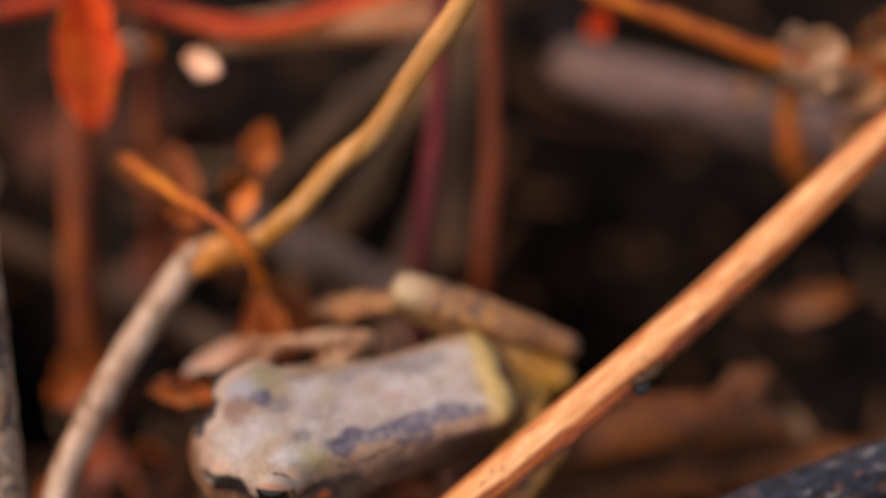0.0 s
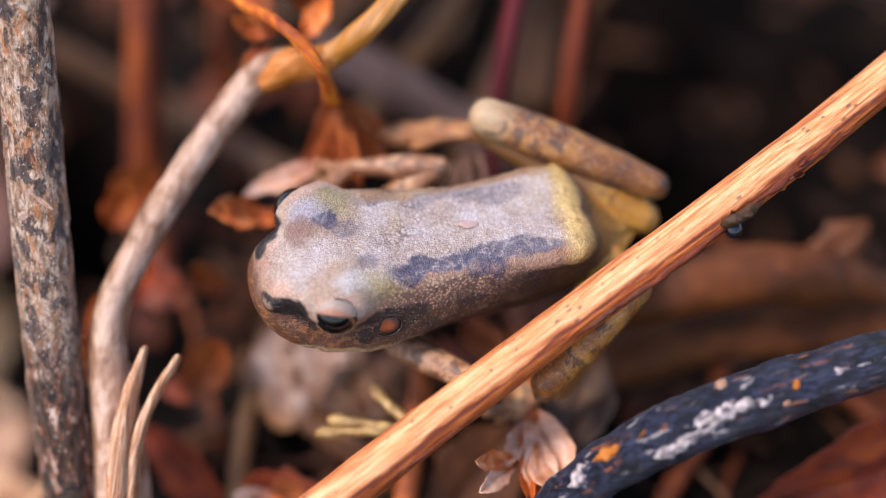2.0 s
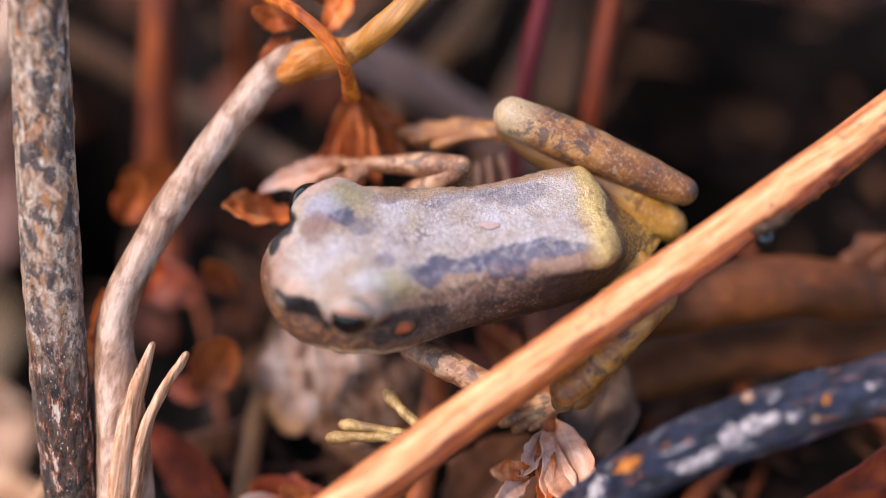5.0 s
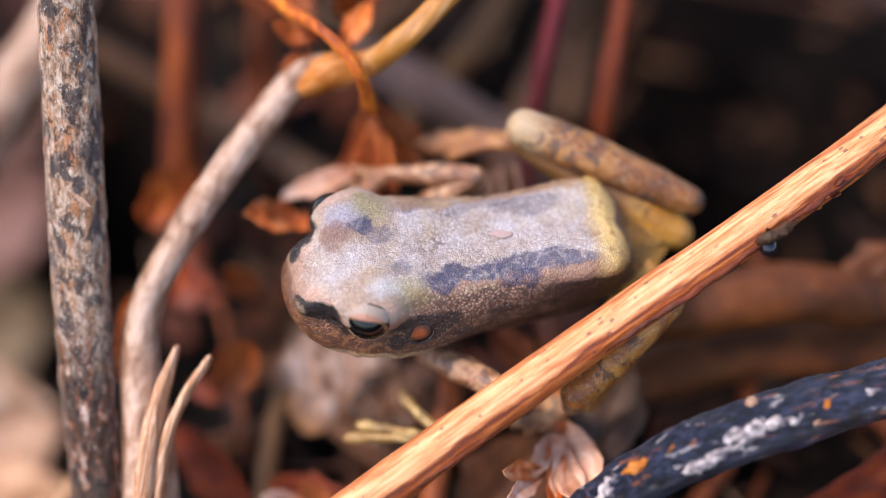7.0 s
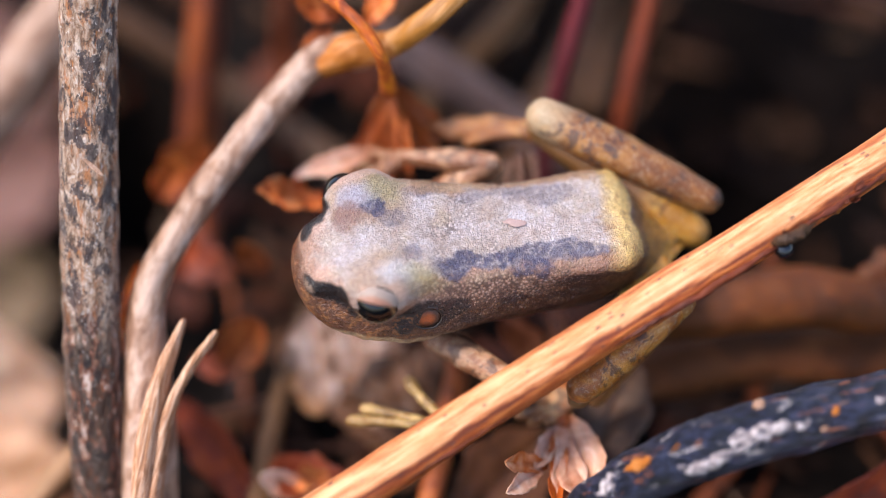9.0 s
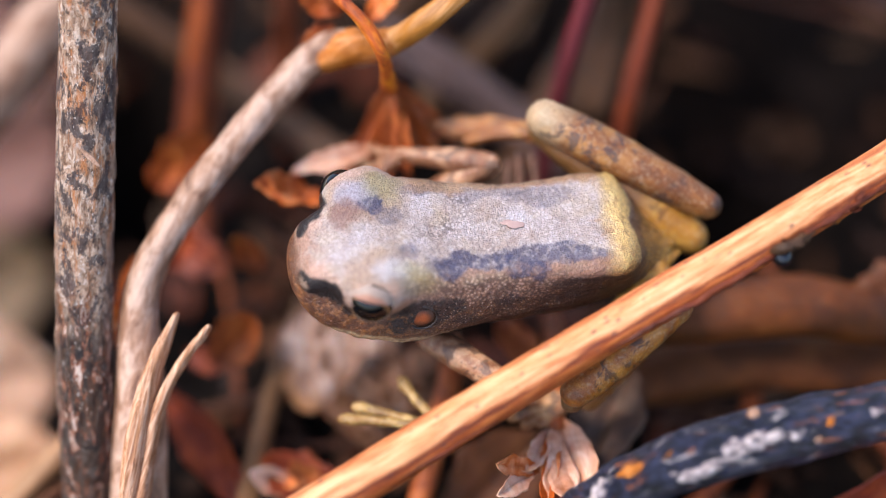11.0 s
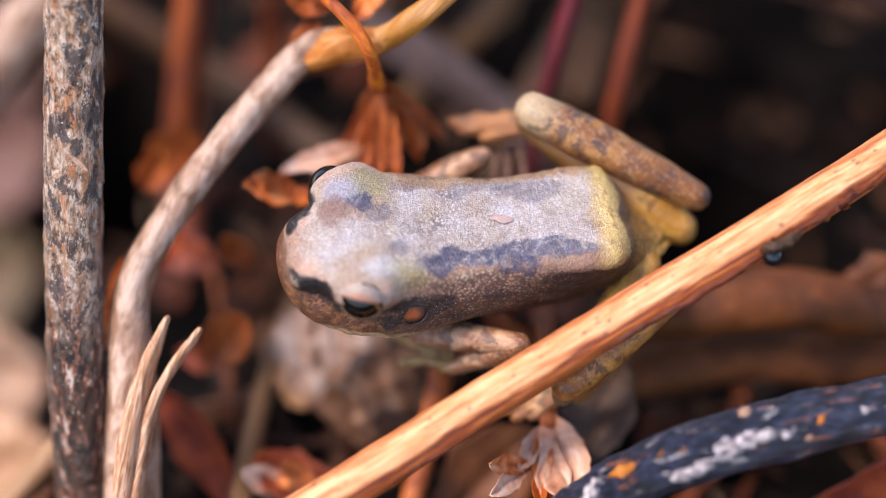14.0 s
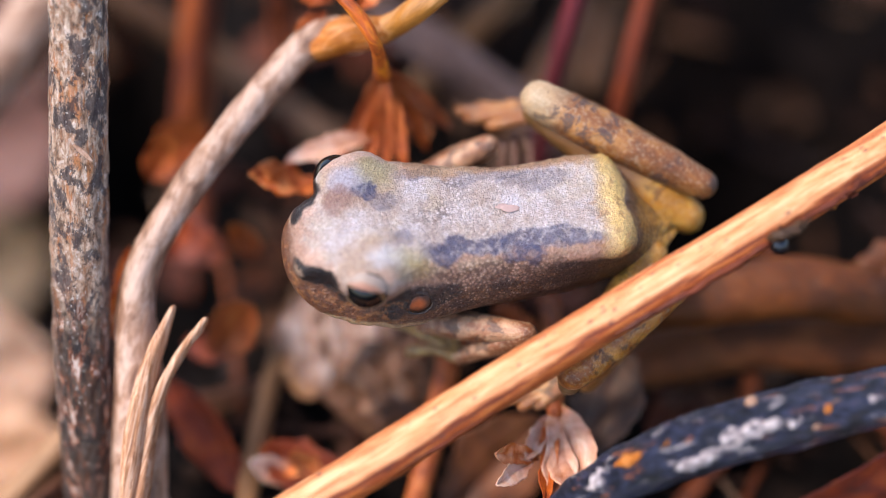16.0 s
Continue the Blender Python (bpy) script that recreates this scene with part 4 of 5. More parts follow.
FOOT = add_hind_leg((20.3, 1.3, -6.5), (8.4, 10.7, -4.0), (21.4, 3.8, -4.5), (10.1, 9.5, -8.0), (-0.7, 11.3, -9.0),
                    [(8.0, 9, 6), (9.8, 4, 6), (10.8, 0, 6), (9.4, -5, 8), (7.0, -10, 8)], 1.0, M_FARFOOT)
add_hind_leg((17.3, -1.8, -4.0), (10.6, -10.9, 0.0), (18.5, -4.4, 0.0), (12.0, -11.9, -5.0), (4.6, -13.7, -4.6),
             [(4.4, 12, 6), (5.6, 6, 6), (6.4, -2, 4), (4.6, -14, 8), (3.4, -24, 8)], 0.82, M_FOOT)

for a, b, g in (((5.6, 7.6, -10.5), (5.4, 5.0, -10.0), 0.3), ((6.5, 8.0, -10.2), (6.6, 5.2, -9.8), 0.34), ((7.6, 8.1, -10.0), (8.0, 5.5, -9.6), 0.3)):
    segment("folded_toe", own(a), own(b), [g * 1.25, g, g * 0.9, g * 1.1], M_PINKTOE, "pinkish folded toe")


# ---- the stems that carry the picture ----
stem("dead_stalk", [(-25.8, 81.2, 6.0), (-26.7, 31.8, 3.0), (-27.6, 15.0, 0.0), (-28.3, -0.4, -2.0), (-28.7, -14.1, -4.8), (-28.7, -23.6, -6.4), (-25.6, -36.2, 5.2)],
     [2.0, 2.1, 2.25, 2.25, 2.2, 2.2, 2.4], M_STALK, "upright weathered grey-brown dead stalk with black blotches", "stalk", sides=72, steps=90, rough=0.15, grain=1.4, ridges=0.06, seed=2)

bpy.context.view_layer.update()
stalk = bpy.data.objects["dead_stalk"]
for a, b, w, mat, lab in (((-27.6, 7.8, 2.1), (-26.1, 6.4, 1.9), 0.45, M_PALE, "pale raised scratch"),):
    leaf("bark_strip", a, b, w, mat, lab, parent=stalk, curl=-0.5, bend=-0.05, crinkle=0.15, thick=0.15, seed=w + a[1], nu=14, nv=9)
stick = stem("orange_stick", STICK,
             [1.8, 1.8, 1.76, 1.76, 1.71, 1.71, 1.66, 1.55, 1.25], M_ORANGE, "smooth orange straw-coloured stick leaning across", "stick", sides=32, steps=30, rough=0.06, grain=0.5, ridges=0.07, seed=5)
bpy.context.view_layer.update()
v, f = ball(0.72, 20, 14)
bead = part("bud", mesh_of("bud", v, f), M_BEAD, stick, "glossy black bud under the stick")
bead.matrix_basis = stick.matrix_world.inverted() @ Matrix.Translation(spot((25.9, -0.5, 3.5)) * MM)
for pts, r in (([(10.7, -8.7, 3.8), (15.4, -6.0, 4.2), (20.0, -3.4, 4.0), (23.6, -1.3, 3.8), (26.6, 0.4, 3.6)], [0.1, 0.22, 0.3, 0.32, 0.15]), ([(27.0, 1.0, 3.6), (29.7, 2.5, 3.4), (32.8, 4.4, 2.8), (36.5, 6.6, 2.2)], [0.15, 0.28, 0.25, 0.1]),
               ([(-6.0, -18.9, 4.9), (-0.8, -15.8, 4.9), (5.1, -12.2, 4.4)], [0.1, 0.2, 0.08])):
    stem("peeling_strip", pts, r, M_BROWN, "rust-brown peeling strip along the stick", parent=stick, rough=0.22, grain=2.0, seed=len(pts), sides=10, steps=24)
stem("bark_scrap", [(24.8, 0.0, 4.0), (25.7, 0.2, 4.6), (26.6, 0.5, 4.6), (28.2, 1.4, 4.0)], [0.15, 0.38, 0.45, 0.12], M_DARKWOOD, "frayed brown scrap of bark", parent=stick, rough=0.4, grain=2.2, seed=3, steps=14)
rng = random.Random(3)
for n in range(16):
    t = rng.random()
    a = (25.0 + 7.0 * t, 0.1 + 4.1 * t + rng.uniform(-0.5, 0.2), 3.0 - 0.6 * t + rng.uniform(-0.3, 0.9))
    b = tuple(c + rng.uniform(-1.0, 1.0) * w for c, w in zip(a, (1.1, 0.8, 0.7)))
    leaf("bark_crumb", a, b, rng.uniform(0.4, 0.9), (M_DARKWOOD, M_BROWN, M_BARED)[n % 3], "", parent=stick, curl=1.0, bend=0.5, crinkle=0.5, thick=0.15, seed=n, nu=8, nv=5)

stem("charred_branch", [(8.9, -20.9, 2.0), (12.0, -18.8, 3.5), (17.0, -16.2, 4.5), (23.3, -14.2, 4.5), (29.8, -12.8, 4.0), (36.9, -11.5, 3.0), (53.7, -9.6, 0.0), (82.7, -9.4, -11.2)],
     [1.2, 1.8, 2.2, 2.35, 2.3, 2.2, 2.2, 2.0], M_CHAR, "charred black branch with flaking white patches", "branch", sides=36, steps=30, rough=0.25, grain=0.7, seed=4)

bpy.context.view_layer.update()
charred = bpy.data.objects["charred_branch"]
for a, b, w, mat in (((28.9, -12.3, 6.0), (31.9, -11.7, 5.8), 0.7, M_PALE), ((19.5, -14.6, 6.3), (21.0, -13.7, 6.2), 0.5, M_BARED), ((30.5, -12.3, 6.0), (33.0, -11.7, 5.7), 0.6, M_BLEACH), ((16.6, -15.4, 6.2), (18.0, -14.4, 6.0), 0.5, M_BARED)):
    leaf("bark_flake", a, b, w, mat, "bleached flake of bark" if mat != M_BARED else "brown flake of bark", parent=charred, curl=-0.6, bend=-0.05, crinkle=0.8, thick=0.12, seed=w + a[0], nu=18, nv=9)
for pts, r, mat, lab in (([(15.6, -16.7, 6.1), (18.0, -16.5, 6.3), (19.6, -15.8, 6.45), (21.6, -14.8, 6.5), (23.8, -13.9, 6.45), (25.8, -13.45, 6.45), (27.2, -13.2, 6.2)], [0.1, 0.35, 0.55, 0.6, 0.55, 0.42, 0.1], M_BLEACH, "long bleached streak of bared wood"),
                         ([(20.0, -15.1, 6.65), (21.9, -14.2, 6.5), (24.3, -13.4, 6.35), (26.2, -13.0, 6.2)], [0.1, 0.38, 0.42, 0.1], M_BLEACH, "bleached streak of bared wood"),
                         ([(17.6, -17.0, 6.2), (19.4, -16.4, 6.4), (21.4, -15.5, 6.5)], [0.1, 0.4, 0.1], M_BLEACH, "bleached streak of bared wood"),
                         ([(11.3, -18.7, 4.6), (12.0, -18.0, 4.9), (13.1, -17.2, 4.9)], [0.25, 0.8, 0.2], M_BLEACH, "bleached patch of bared wood"),
                         ([(13.3, -16.8, 5.4), (14.4, -16.3, 5.8), (15.4, -15.7, 5.9)], [0.12, 0.5, 0.12], M_BARED, "orange-brown bared patch"),
                         ([(22.7, -12.4, 5.5), (23.4, -12.1, 5.5), (24.2, -12.0, 5.3)], [0.1, 0.42, 0.1], M_PALE, "tan bared patch"),
                         ([(28.1, -13.1, 6.1), (28.6, -12.5, 6.0), (29.3, -11.9, 5.7)], [0.1, 0.36, 0.1], M_BARED, "orange-brown bared patch"),
                         ([(27.1, -13.9, 6.1), (27.8, -13.7, 6.1), (28.5, -13.5, 6.0)], [0.1, 0.32, 0.1], M_PALE, "tan bared patch")):
    stem("bared_patch", pts, r, mat, lab, parent=charred, rough=0.4, grain=2.2, sides=20, steps=18, seed=len(pts) + r[1] + pts[0][0])
pale = stem("curved_pale_stem", [(-23.9, -34.6, 3.4), (-24.6, -23.3, -4.8), (-24.2, -11.8, -4.2), (-23.9, -2.9, -3.5), (-20.0, 4.4, -4.0), (-16.6, 8.9, -4.8), (-13.7, 12.4, -5.4), (-9.8, 16.4, -6.1), (-6.4, 16.8, -6.1)],
            [2.4, 2.35, 2.0, 1.45, 1.3, 1.3, 1.3, 1.35, 1.6], M_PALE, "curved pale dry stem, splintered at its foot", "stem", sides=28, steps=24, rough=0.12, grain=0.6, ridges=0.1, seed=6)
bpy.context.view_layer.update()
stem("upper_shoot", [(-6.7, 16.8, -6.1), (-3.8, 17.1, -4.8), (-0.4, 18.8, -1.8), (3.6, 21.9, 0.0), (7.3, 24.0, 2.0), (11.1, 27.8, 4.0), (15.5, 32.4, 6.0), (20.9, 38.6, 9.0), (31.0, 53.5, 14.0)],
     [1.2, 1.08, 0.98, 0.95, 1.0, 0.98, 0.96, 0.95, 0.9], M_YELLOW, "yellow-brown upper shoot", parent=pale, sides=24, steps=20, rough=0.08, grain=0.6, seed=7)
for pts, r, mat in (([(-24.6, -21.8, -1.9), (-23.9, -15.2, -1.6), (-22.7, -9.6, -1.6), (-20.9, -5.2, -1.6)], [1.3, 1.55, 1.15, 0.4], M_FIBRE),
                    ([(-23.6, -20.2, -1.6), (-22.2, -12.6, -1.5), (-20.0, -8.3, -1.4), (-18.3, -6.1, -1.2)], [0.8, 0.75, 0.6, 0.36], M_FIBRE)):
    stem("splinter", pts, r, mat, "", parent=pale, rough=0.14, grain=1.2, flat=0.6, ridges=0.07, lengthwise=0.25, seed=len(pts) + pts[0][0], sides=28, steps=16)
stem("joint", [(-9.2, 15.8, -5.4), (-7.4, 16.6, -5.1), (-6.1, 16.7, -5.1), (-4.3, 16.9, -4.8)], [1.15, 1.5, 1.5, 1.1], M_BARED, "swollen tan joint", parent=pale, rough=0.25, grain=0.9, seed=9, steps=10)

# ---- red withered herb behind the frog ----
herb = bunch("withered_herb", (-6.9, 20.2, -11.2), "rust-red withered herb with dry flower cups", "plant")
stem("stalk", [(-14.8, 26.4, -8.4), (-10.3, 22.0, -4.8), (-7.4, 19.4, -1.2), (-5.6, 17.4, -0.9), (-4.5, 15.3, -1.6), (-4.3, 13.5, -6.3)], [0.6, 0.55, 0.5, 0.6, 0.5, 0.7], M_HERB, "rust-brown bent flower stalk", parent=herb, steps=10, rough=0.08)
for tip, w, c, mat in (((-7.4, 8.0, -13.2), 1.8, 1.1, M_REDLEAF), ((-5.9, 6.4, -12.4), 1.7, 1.2, M_REDLEAF), ((-4.4, 5.9, -12.0), 1.6, 1.2, M_REDLEAF), ((-2.9, 6.5, -12.0), 1.8, 1.1, M_REDLEAF), ((-1.4, 8.4, -13.4), 1.7, 1.1, M_REDLEAF), ((0.0, 10.4, -14.4), 1.8, 1.0, M_REDLEAF)):
    leaf("sepal", (-4.3, 14.1, -7.7), tip, w, mat, "", parent=herb, curl=c, bend=0.6, seed=tip[0])
leaf("leaf", (-5.6, 8.7, -9.8), (-12.4, 7.0, -7.7), 2.2, M_PINKLEAF, "pale pinkish dry leaf", parent=herb, curl=0.9, bend=-0.2, seed=4, roll=20)
leaf("leaf", (-10.1, 4.6, -9.8), (-15.8, 5.2, -7.0), 3.8, M_BRIGHTRED, "rust-orange curled leaf", parent=herb, curl=0.9, crinkle=1.2, bend=0.3, seed=8, roll=25)
leaf("leaf", (-19.9, -9.8, -14.0), (-15.0, -4.6, -12.6), 4.4, M_REDLEAF, "rust-red curled leaf", parent=herb, curl=0.8, bend=0.8, seed=9)
leaf("leaf", (-20.8, 7.9, -22.4), (-26.1, 10.1, -21.0), 4.6, M_REDLEAF, "dull red leaf", parent=herb, curl=0.7, bend=0.5, seed=10)
leaf("leaf", (-24.8, 0.6, -19.6), (-18.4, -1.5, -18.2), 4.4, M_DIMLEAF, "dull red leaf", parent=herb, curl=0.9, bend=0.6, seed=11)
for a, b, w, s in (((-12.6, 35.8, -11.2), (-13.8, 38.5, -8.4), 2.6, 1), ((-12.0, 36.3, -11.2), (-9.6, 36.9, -8.4), 2.6, 2), ((-8.4, 35.8, -11.2), (-4.6, 31.9, -8.4), 2.4, 3), ((-4.3, 23.6, -12.6), (-1.4, 28.9, -11.2), 3.0, 5),
                   ((-11.9, 23.2, -14.0), (-16.5, 27.7, -12.6), 3.4, 6), ((-5.6, 22.1, -12.6), (-5.9, 24.9, -9.8), 2.6, 7), ((-10.0, 21.9, -14.0), (-11.5, 28.0, -16.8), 3.6, 12)):
    leaf("leaf", a, b, w, M_PINKLEAF if s in (1, 3) else M_REDLEAF, "", parent=herb, curl=1.0, bend=0.6, seed=s)

for a, b, w, mat, sd in (((-2.3, 13.6, -12.8), (-0.6, 8.3, -13.8), 2.0, M_REDLEAF, 61), ((-6.4, 9.6, -9.8), (-9.3, 6.5, -11.2), 2.2, M_REDLEAF, 63),
                         ((-8.3, 19.8, -7.0), (-12.1, 21.1, -7.0), 2.4, M_REDLEAF, 64), ((-6.2, 19.1, -7.0), (-3.7, 22.2, -8.4), 2.0, M_BRIGHTRED, 65), ((-9.0, 18.7, -7.0), (-11.3, 17.2, -8.4), 1.8, M_REDLEAF, 66)):
    leaf("leaf", a, b, w, mat, "", parent=herb, curl=1.3, bend=0.8, crinkle=0.6, seed=sd)

# ---- rust-red scraps of leaf low beside the stalk ----
scraps = bunch("torn_leaf_cluster", (-14.5, -20.0, -10.0), "torn rust-red dead leaves caught among the stems", "leaves")
for a, b, w, mat, sd in (((-25.7, -0.4, -8.4), (-27.3, -9.4, -8.4), 1.8, M_BRIGHTRED, 71), ((-15.3, -17.5, -12.6), (-10.5, -19.9, -10.9), 3.0, M_BRIGHTRED, 72), ((-12.4, -20.3, -10.5), (-16.5, -17.8, -9.8), 2.6, M_PINKLEAF, 73), ((-9.5, -21.1, -9.7), (-12.8, -17.1, -9.8), 2.4, M_REDLEAF, 74),
                         ((-25.3, 5.5, -15.4), (-22.2, 10.0, -14.0), 3.2, M_REDLEAF, 75), ((-24.3, -1.5, -16.8), (-21.5, 3.0, -15.4), 2.6, M_ORANGELEAF, 76), ((-16.5, -1.5, -16.8), (-18.6, 2.3, -15.4), 2.8, M_REDLEAF, 77), ((-22.8, -9.0, -16.8), (-18.1, -10.6, -15.4), 2.4, M_ORANGELEAF, 78),
                         ((-6.9, -20.0, -10.5), (-4.1, -17.5, -12.6), 2.2, M_BRIGHTRED, 79), ((4.7, -5.8, -12.6), (8.6, -9.7, -12.6), 3.4, M_REDLEAF, 80)):
    leaf("torn_leaf", a, b, w, mat, "", parent=scraps, curl=1.2, bend=0.8, crinkle=0.7, seed=sd)

# ---- dry flower cup below the stick ----
cup = bunch("dry_seed_cup", (9.2, -13.5, -4.8), "pinkish dry seed cup with split sepals", "seed pod")
for a, b, w, c, bd, mat, sd in (((9.2, -14.2, -4.7), (6.6, -17.6, -2.2), 2.0, 1.1, 0.3, M_PINKLEAF, 1), ((7.9, -17.3, -2.6), (3.3, -16.1, 0.2), 1.8, 1.2, 0.7, M_CLAW, 6), ((7.4, -17.6, -2.2), (3.8, -19.1, 0.5), 1.7, 1.1, 0.5, M_PINKLEAF, 7),
                               ((9.1, -14.0, -4.8), (8.2, -21.2, 0.0), 1.8, 1.4, 0.3, M_CLAW, 2), ((9.6, -13.6, -4.8), (12.0, -22.0, 0.4), 4.2, 1.2, 0.4, M_PINKLEAF, 3), ((9.4, -15.0, -4.2), (9.7, -21.9, 0.1), 2.6, 1.3, 0.3, M_PINKLEAF, 5)):
    leaf("sepal", a, b, w, mat, "", parent=cup, curl=c, bend=bd, seed=sd)
stem("stalk", [(9.4, -5.8, -14.0), (9.5, -9.8, -8.4), (9.3, -13.9, -4.8)], [0.9, 0.8, 0.7], M_REDLEAF, "reddish stalk", parent=cup, rough=0.1)

# ---- stems standing behind ----
for pts, r, m, lab, nm in (
        ([(-16.1, 52.0, -14.0), (-21.5, 26.1, -22.4), (-23.3, 17.2, -26.6), (-25.0, 6.7, -31.7), (-23.7, 1.1, -27.3)], [1.9, 1.8, 1.75, 1.7, 1.7], M_BROWN, "upright brown dead stalk behind the frog", "brown_stalk"),
        ([(-11.5, 49.2, -19.6), (-14.3, 34.8, -28.0), (-15.7, 24.4, -30.8), (-16.4, 18.5, -38.0), (-17.0, 11.0, -46.0)], [0.9, 0.95, 1.0, 1.0, 1.0], M_RUST, "thin rust-orange upright stem", "rust_stem"),
        ([(16.7, 44.0, -4.8), (14.0, 28.4, -11.2), (12.1, 20.7, -14.0), (10.3, 14.6, -16.8), (8.7, 5.8, -22.4)], [0.8, 0.85, 0.9, 0.85, 0.8], M_PURPLE, "thin purplish upright stem", "purplish_stem"),
        ([(21.2, 44.7, -7.0), (19.4, 29.0, -14.0), (18.3, 21.1, -16.8), (16.4, 12.8, -19.6), (14.4, 1.1, -27.3)], [0.85, 0.85, 0.9, 0.85, 0.8], M_RUST, "thin rust-red upright stem", "rust_stem"),
        ([(19.1, 39.8, -30.8), (9.9, 28.2, -33.6), (5.4, 22.8, -35.0), (0.3, 17.8, -36.4), (-8.1, 8.5, -33.0)], [1.1, 1.2, 1.3, 1.3, 1.3], M_TAN, "tan dead stem leaning behind", "tan_stem"),
        ([(-5.1, 20.7, -28.0), (-0.8, 18.0, -28.0), (3.6, 15.0, -30.8), (12.1, 9.1, -33.5)], [1.8, 2.2, 2.2, 2.0], M_GREY, "thick greyish twig behind the frog", "grey_twig"),
        ([(26.1, 52.8, -36.4), (19.0, 31.6, -39.2), (15.2, 22.6, -42.0), (11.4, 15.8, -38.7), (6.4, 6.2, -31.2)], [2.2, 2.4, 2.6, 2.6, 2.4], M_DARKWOOD, "thick dark dead stem far behind", "leaning_stalk"),
        ([(-36.3, 27.0, -36.4), (-30.3, 22.9, -37.8), (-21.3, 17.0, -39.7), (-10.4, 9.1, -33.5)], [1.4, 1.5, 1.5, 1.4], M_DARKWOOD, "dark brown stalk leaning behind", "withered_stalk"),
        ([(-30.9, 28.7, -19.6), (-36.9, 20.7, -21.0), (-43.0, 13.1, -22.4), (-56.1, -2.1, -28.0)], [2.2, 2.6, 2.6, 2.4], M_PALE, "thick pale pinkish stem beside the stalk", "bleached_stalk"),
        ([(-11.6, -1.5, -21.0), (-14.0, -8.5, -16.8), (-16.0, -17.4, -12.3), (-16.2, -25.5, -4.5)], [0.5, 0.8, 1.0, 1.0], M_TAN, "tan upright stem below the frog", "tan_stem"),
        ([(1.0, -8.2, -12.6), (-0.2, -14.4, -11.2), (-2.1, -21.8, -9.3), (-3.8, -27.6, -3.5)], [1.0, 1.0, 1.0, 1.0], M_REDLEAF, "reddish stem under the stick", "reddish_twig"),
        ([(-28.4, -12.6, -12.6), (-31.9, -16.8, -11.2), (-37.2, -22.1, -11.2), (-44.0, -29.1, -12.6)], [1.1, 1.2, 1.3, 1.2], M_TAN, "tan dead stem low beside the stalk", "tan_stem"),
        ([(16.2, 37.2, -25.2), (9.1, 33.0, -26.6), (1.9, 28.2, -28.0), (-6.2, 22.9, -33.6)], [1.4, 1.5, 1.5, 1.4], M_DARKWOOD, "dark twig leaning behind", "dark_twig"),
        ([(30.8, 33.5, -33.6), (36.7, 30.2, -32.2), (44.6, 26.3, -30.8), (54.3, 21.8, -29.4), (73.1, 14.3, -30.8)], [2.8, 3.3, 3.5, 3.4, 3.2], M_ROT, "thick dark rotting branch lying behind", "rotting_branch"),
        ([(-26.0, 44.7, -19.6), (-16.1, 44.6, -19.6), (-3.1, 38.6, -16.8), (9.0, 39.4, -15.4), (18.9, 40.4, -14.0)], [0.8, 0.85, 0.9, 0.9, 0.8], M_RED, "thin reddish branch across the top", "reddish_branch"),
        ([(-5.9, 42.2, -33.6), (2.7, 42.0, -33.6), (12.6, 41.1, -33.6), (20.5, 41.4, -36.4)], [1.3, 1.5, 1.6, 1.4], M_WARM, "pale pinkish twig lying behind", "pale_twig"),
        ([(24.9, 40.1, -8.4), (29.3, 35.3, -7.0), (35.8, 31.7, -7.0), (42.8, 28.1, -8.4), (47.4, 26.4, -9.8)], [0.75, 0.85, 0.85, 0.9, 1.1], M_HERB, "orange-brown branch ending in a knot", "orange_branch"),
        ([(18.2, 31.1, -42.0), (18.1, 25.4, -43.4), (15.0, 15.3, -38.4)], [1.5, 1.6, 1.6], M_DARKWOOD, "dark dead stalk standing behind", "withered_stalk"),
):
    stem(nm, pts, r, m, lab, "stem", steps=10, rough=0.12, grain=0.5, seed=int(abs(pts[0][0])) % 17)

# ---- knotted flower heads at the end of the orange branch ----
def flower_head(at, size, count, mats, label, seed):
    head = bunch("withered_flower_head", at, label, "flower head", "withered flower heads")
    for i in range(count):
        a = i * 2.4 + seed
        tip = (at[0] + size * math.cos(a) + 0.2 * size, at[1] + size * 0.95 * math.sin(a), at[2] + size * (0.45 * math.cos(i * 1.7 + seed) + 0.2))
        leaf("bract", at, tip, 0.62 * size, mats[i % len(mats)], "", parent=head, curl=1.2, bend=1.0, seed=i + seed, nu=12, nv=9)
    return head


knot = flower_head((47.7, 26.4, -9.8), 4.2, 13, (M_PALELEAF, M_PALELEAF, M_TANLEAF), "bleached withered flower head with curled bracts", 0)
flower_head((52.8, 23.4, -12.0), 3.6, 11, (M_TANLEAF, M_REDLEAF, M_PALELEAF), "brown withered flower head", 3)
flower_head((56.0, 27.6, -12.6), 3.2, 10, (M_TANLEAF, M_BROWNLEAF), "brown withered flower head", 5)
flower_head((52.6, 18.6, -14.0), 3.2, 10, (M_TANLEAF, M_PALELEAF, M_REDLEAF), "brown withered flower head", 8)
flower_head((43.9, 25.5, -16.8), 1.8, 7, (M_TANLEAF, M_PINKLEAF), "small pale withered flower head", 2)
flower_head((30.5, 34.1, -16.8), 1.8, 7, (M_BRIGHTLEAF,), "small orange withered flower head", 4)
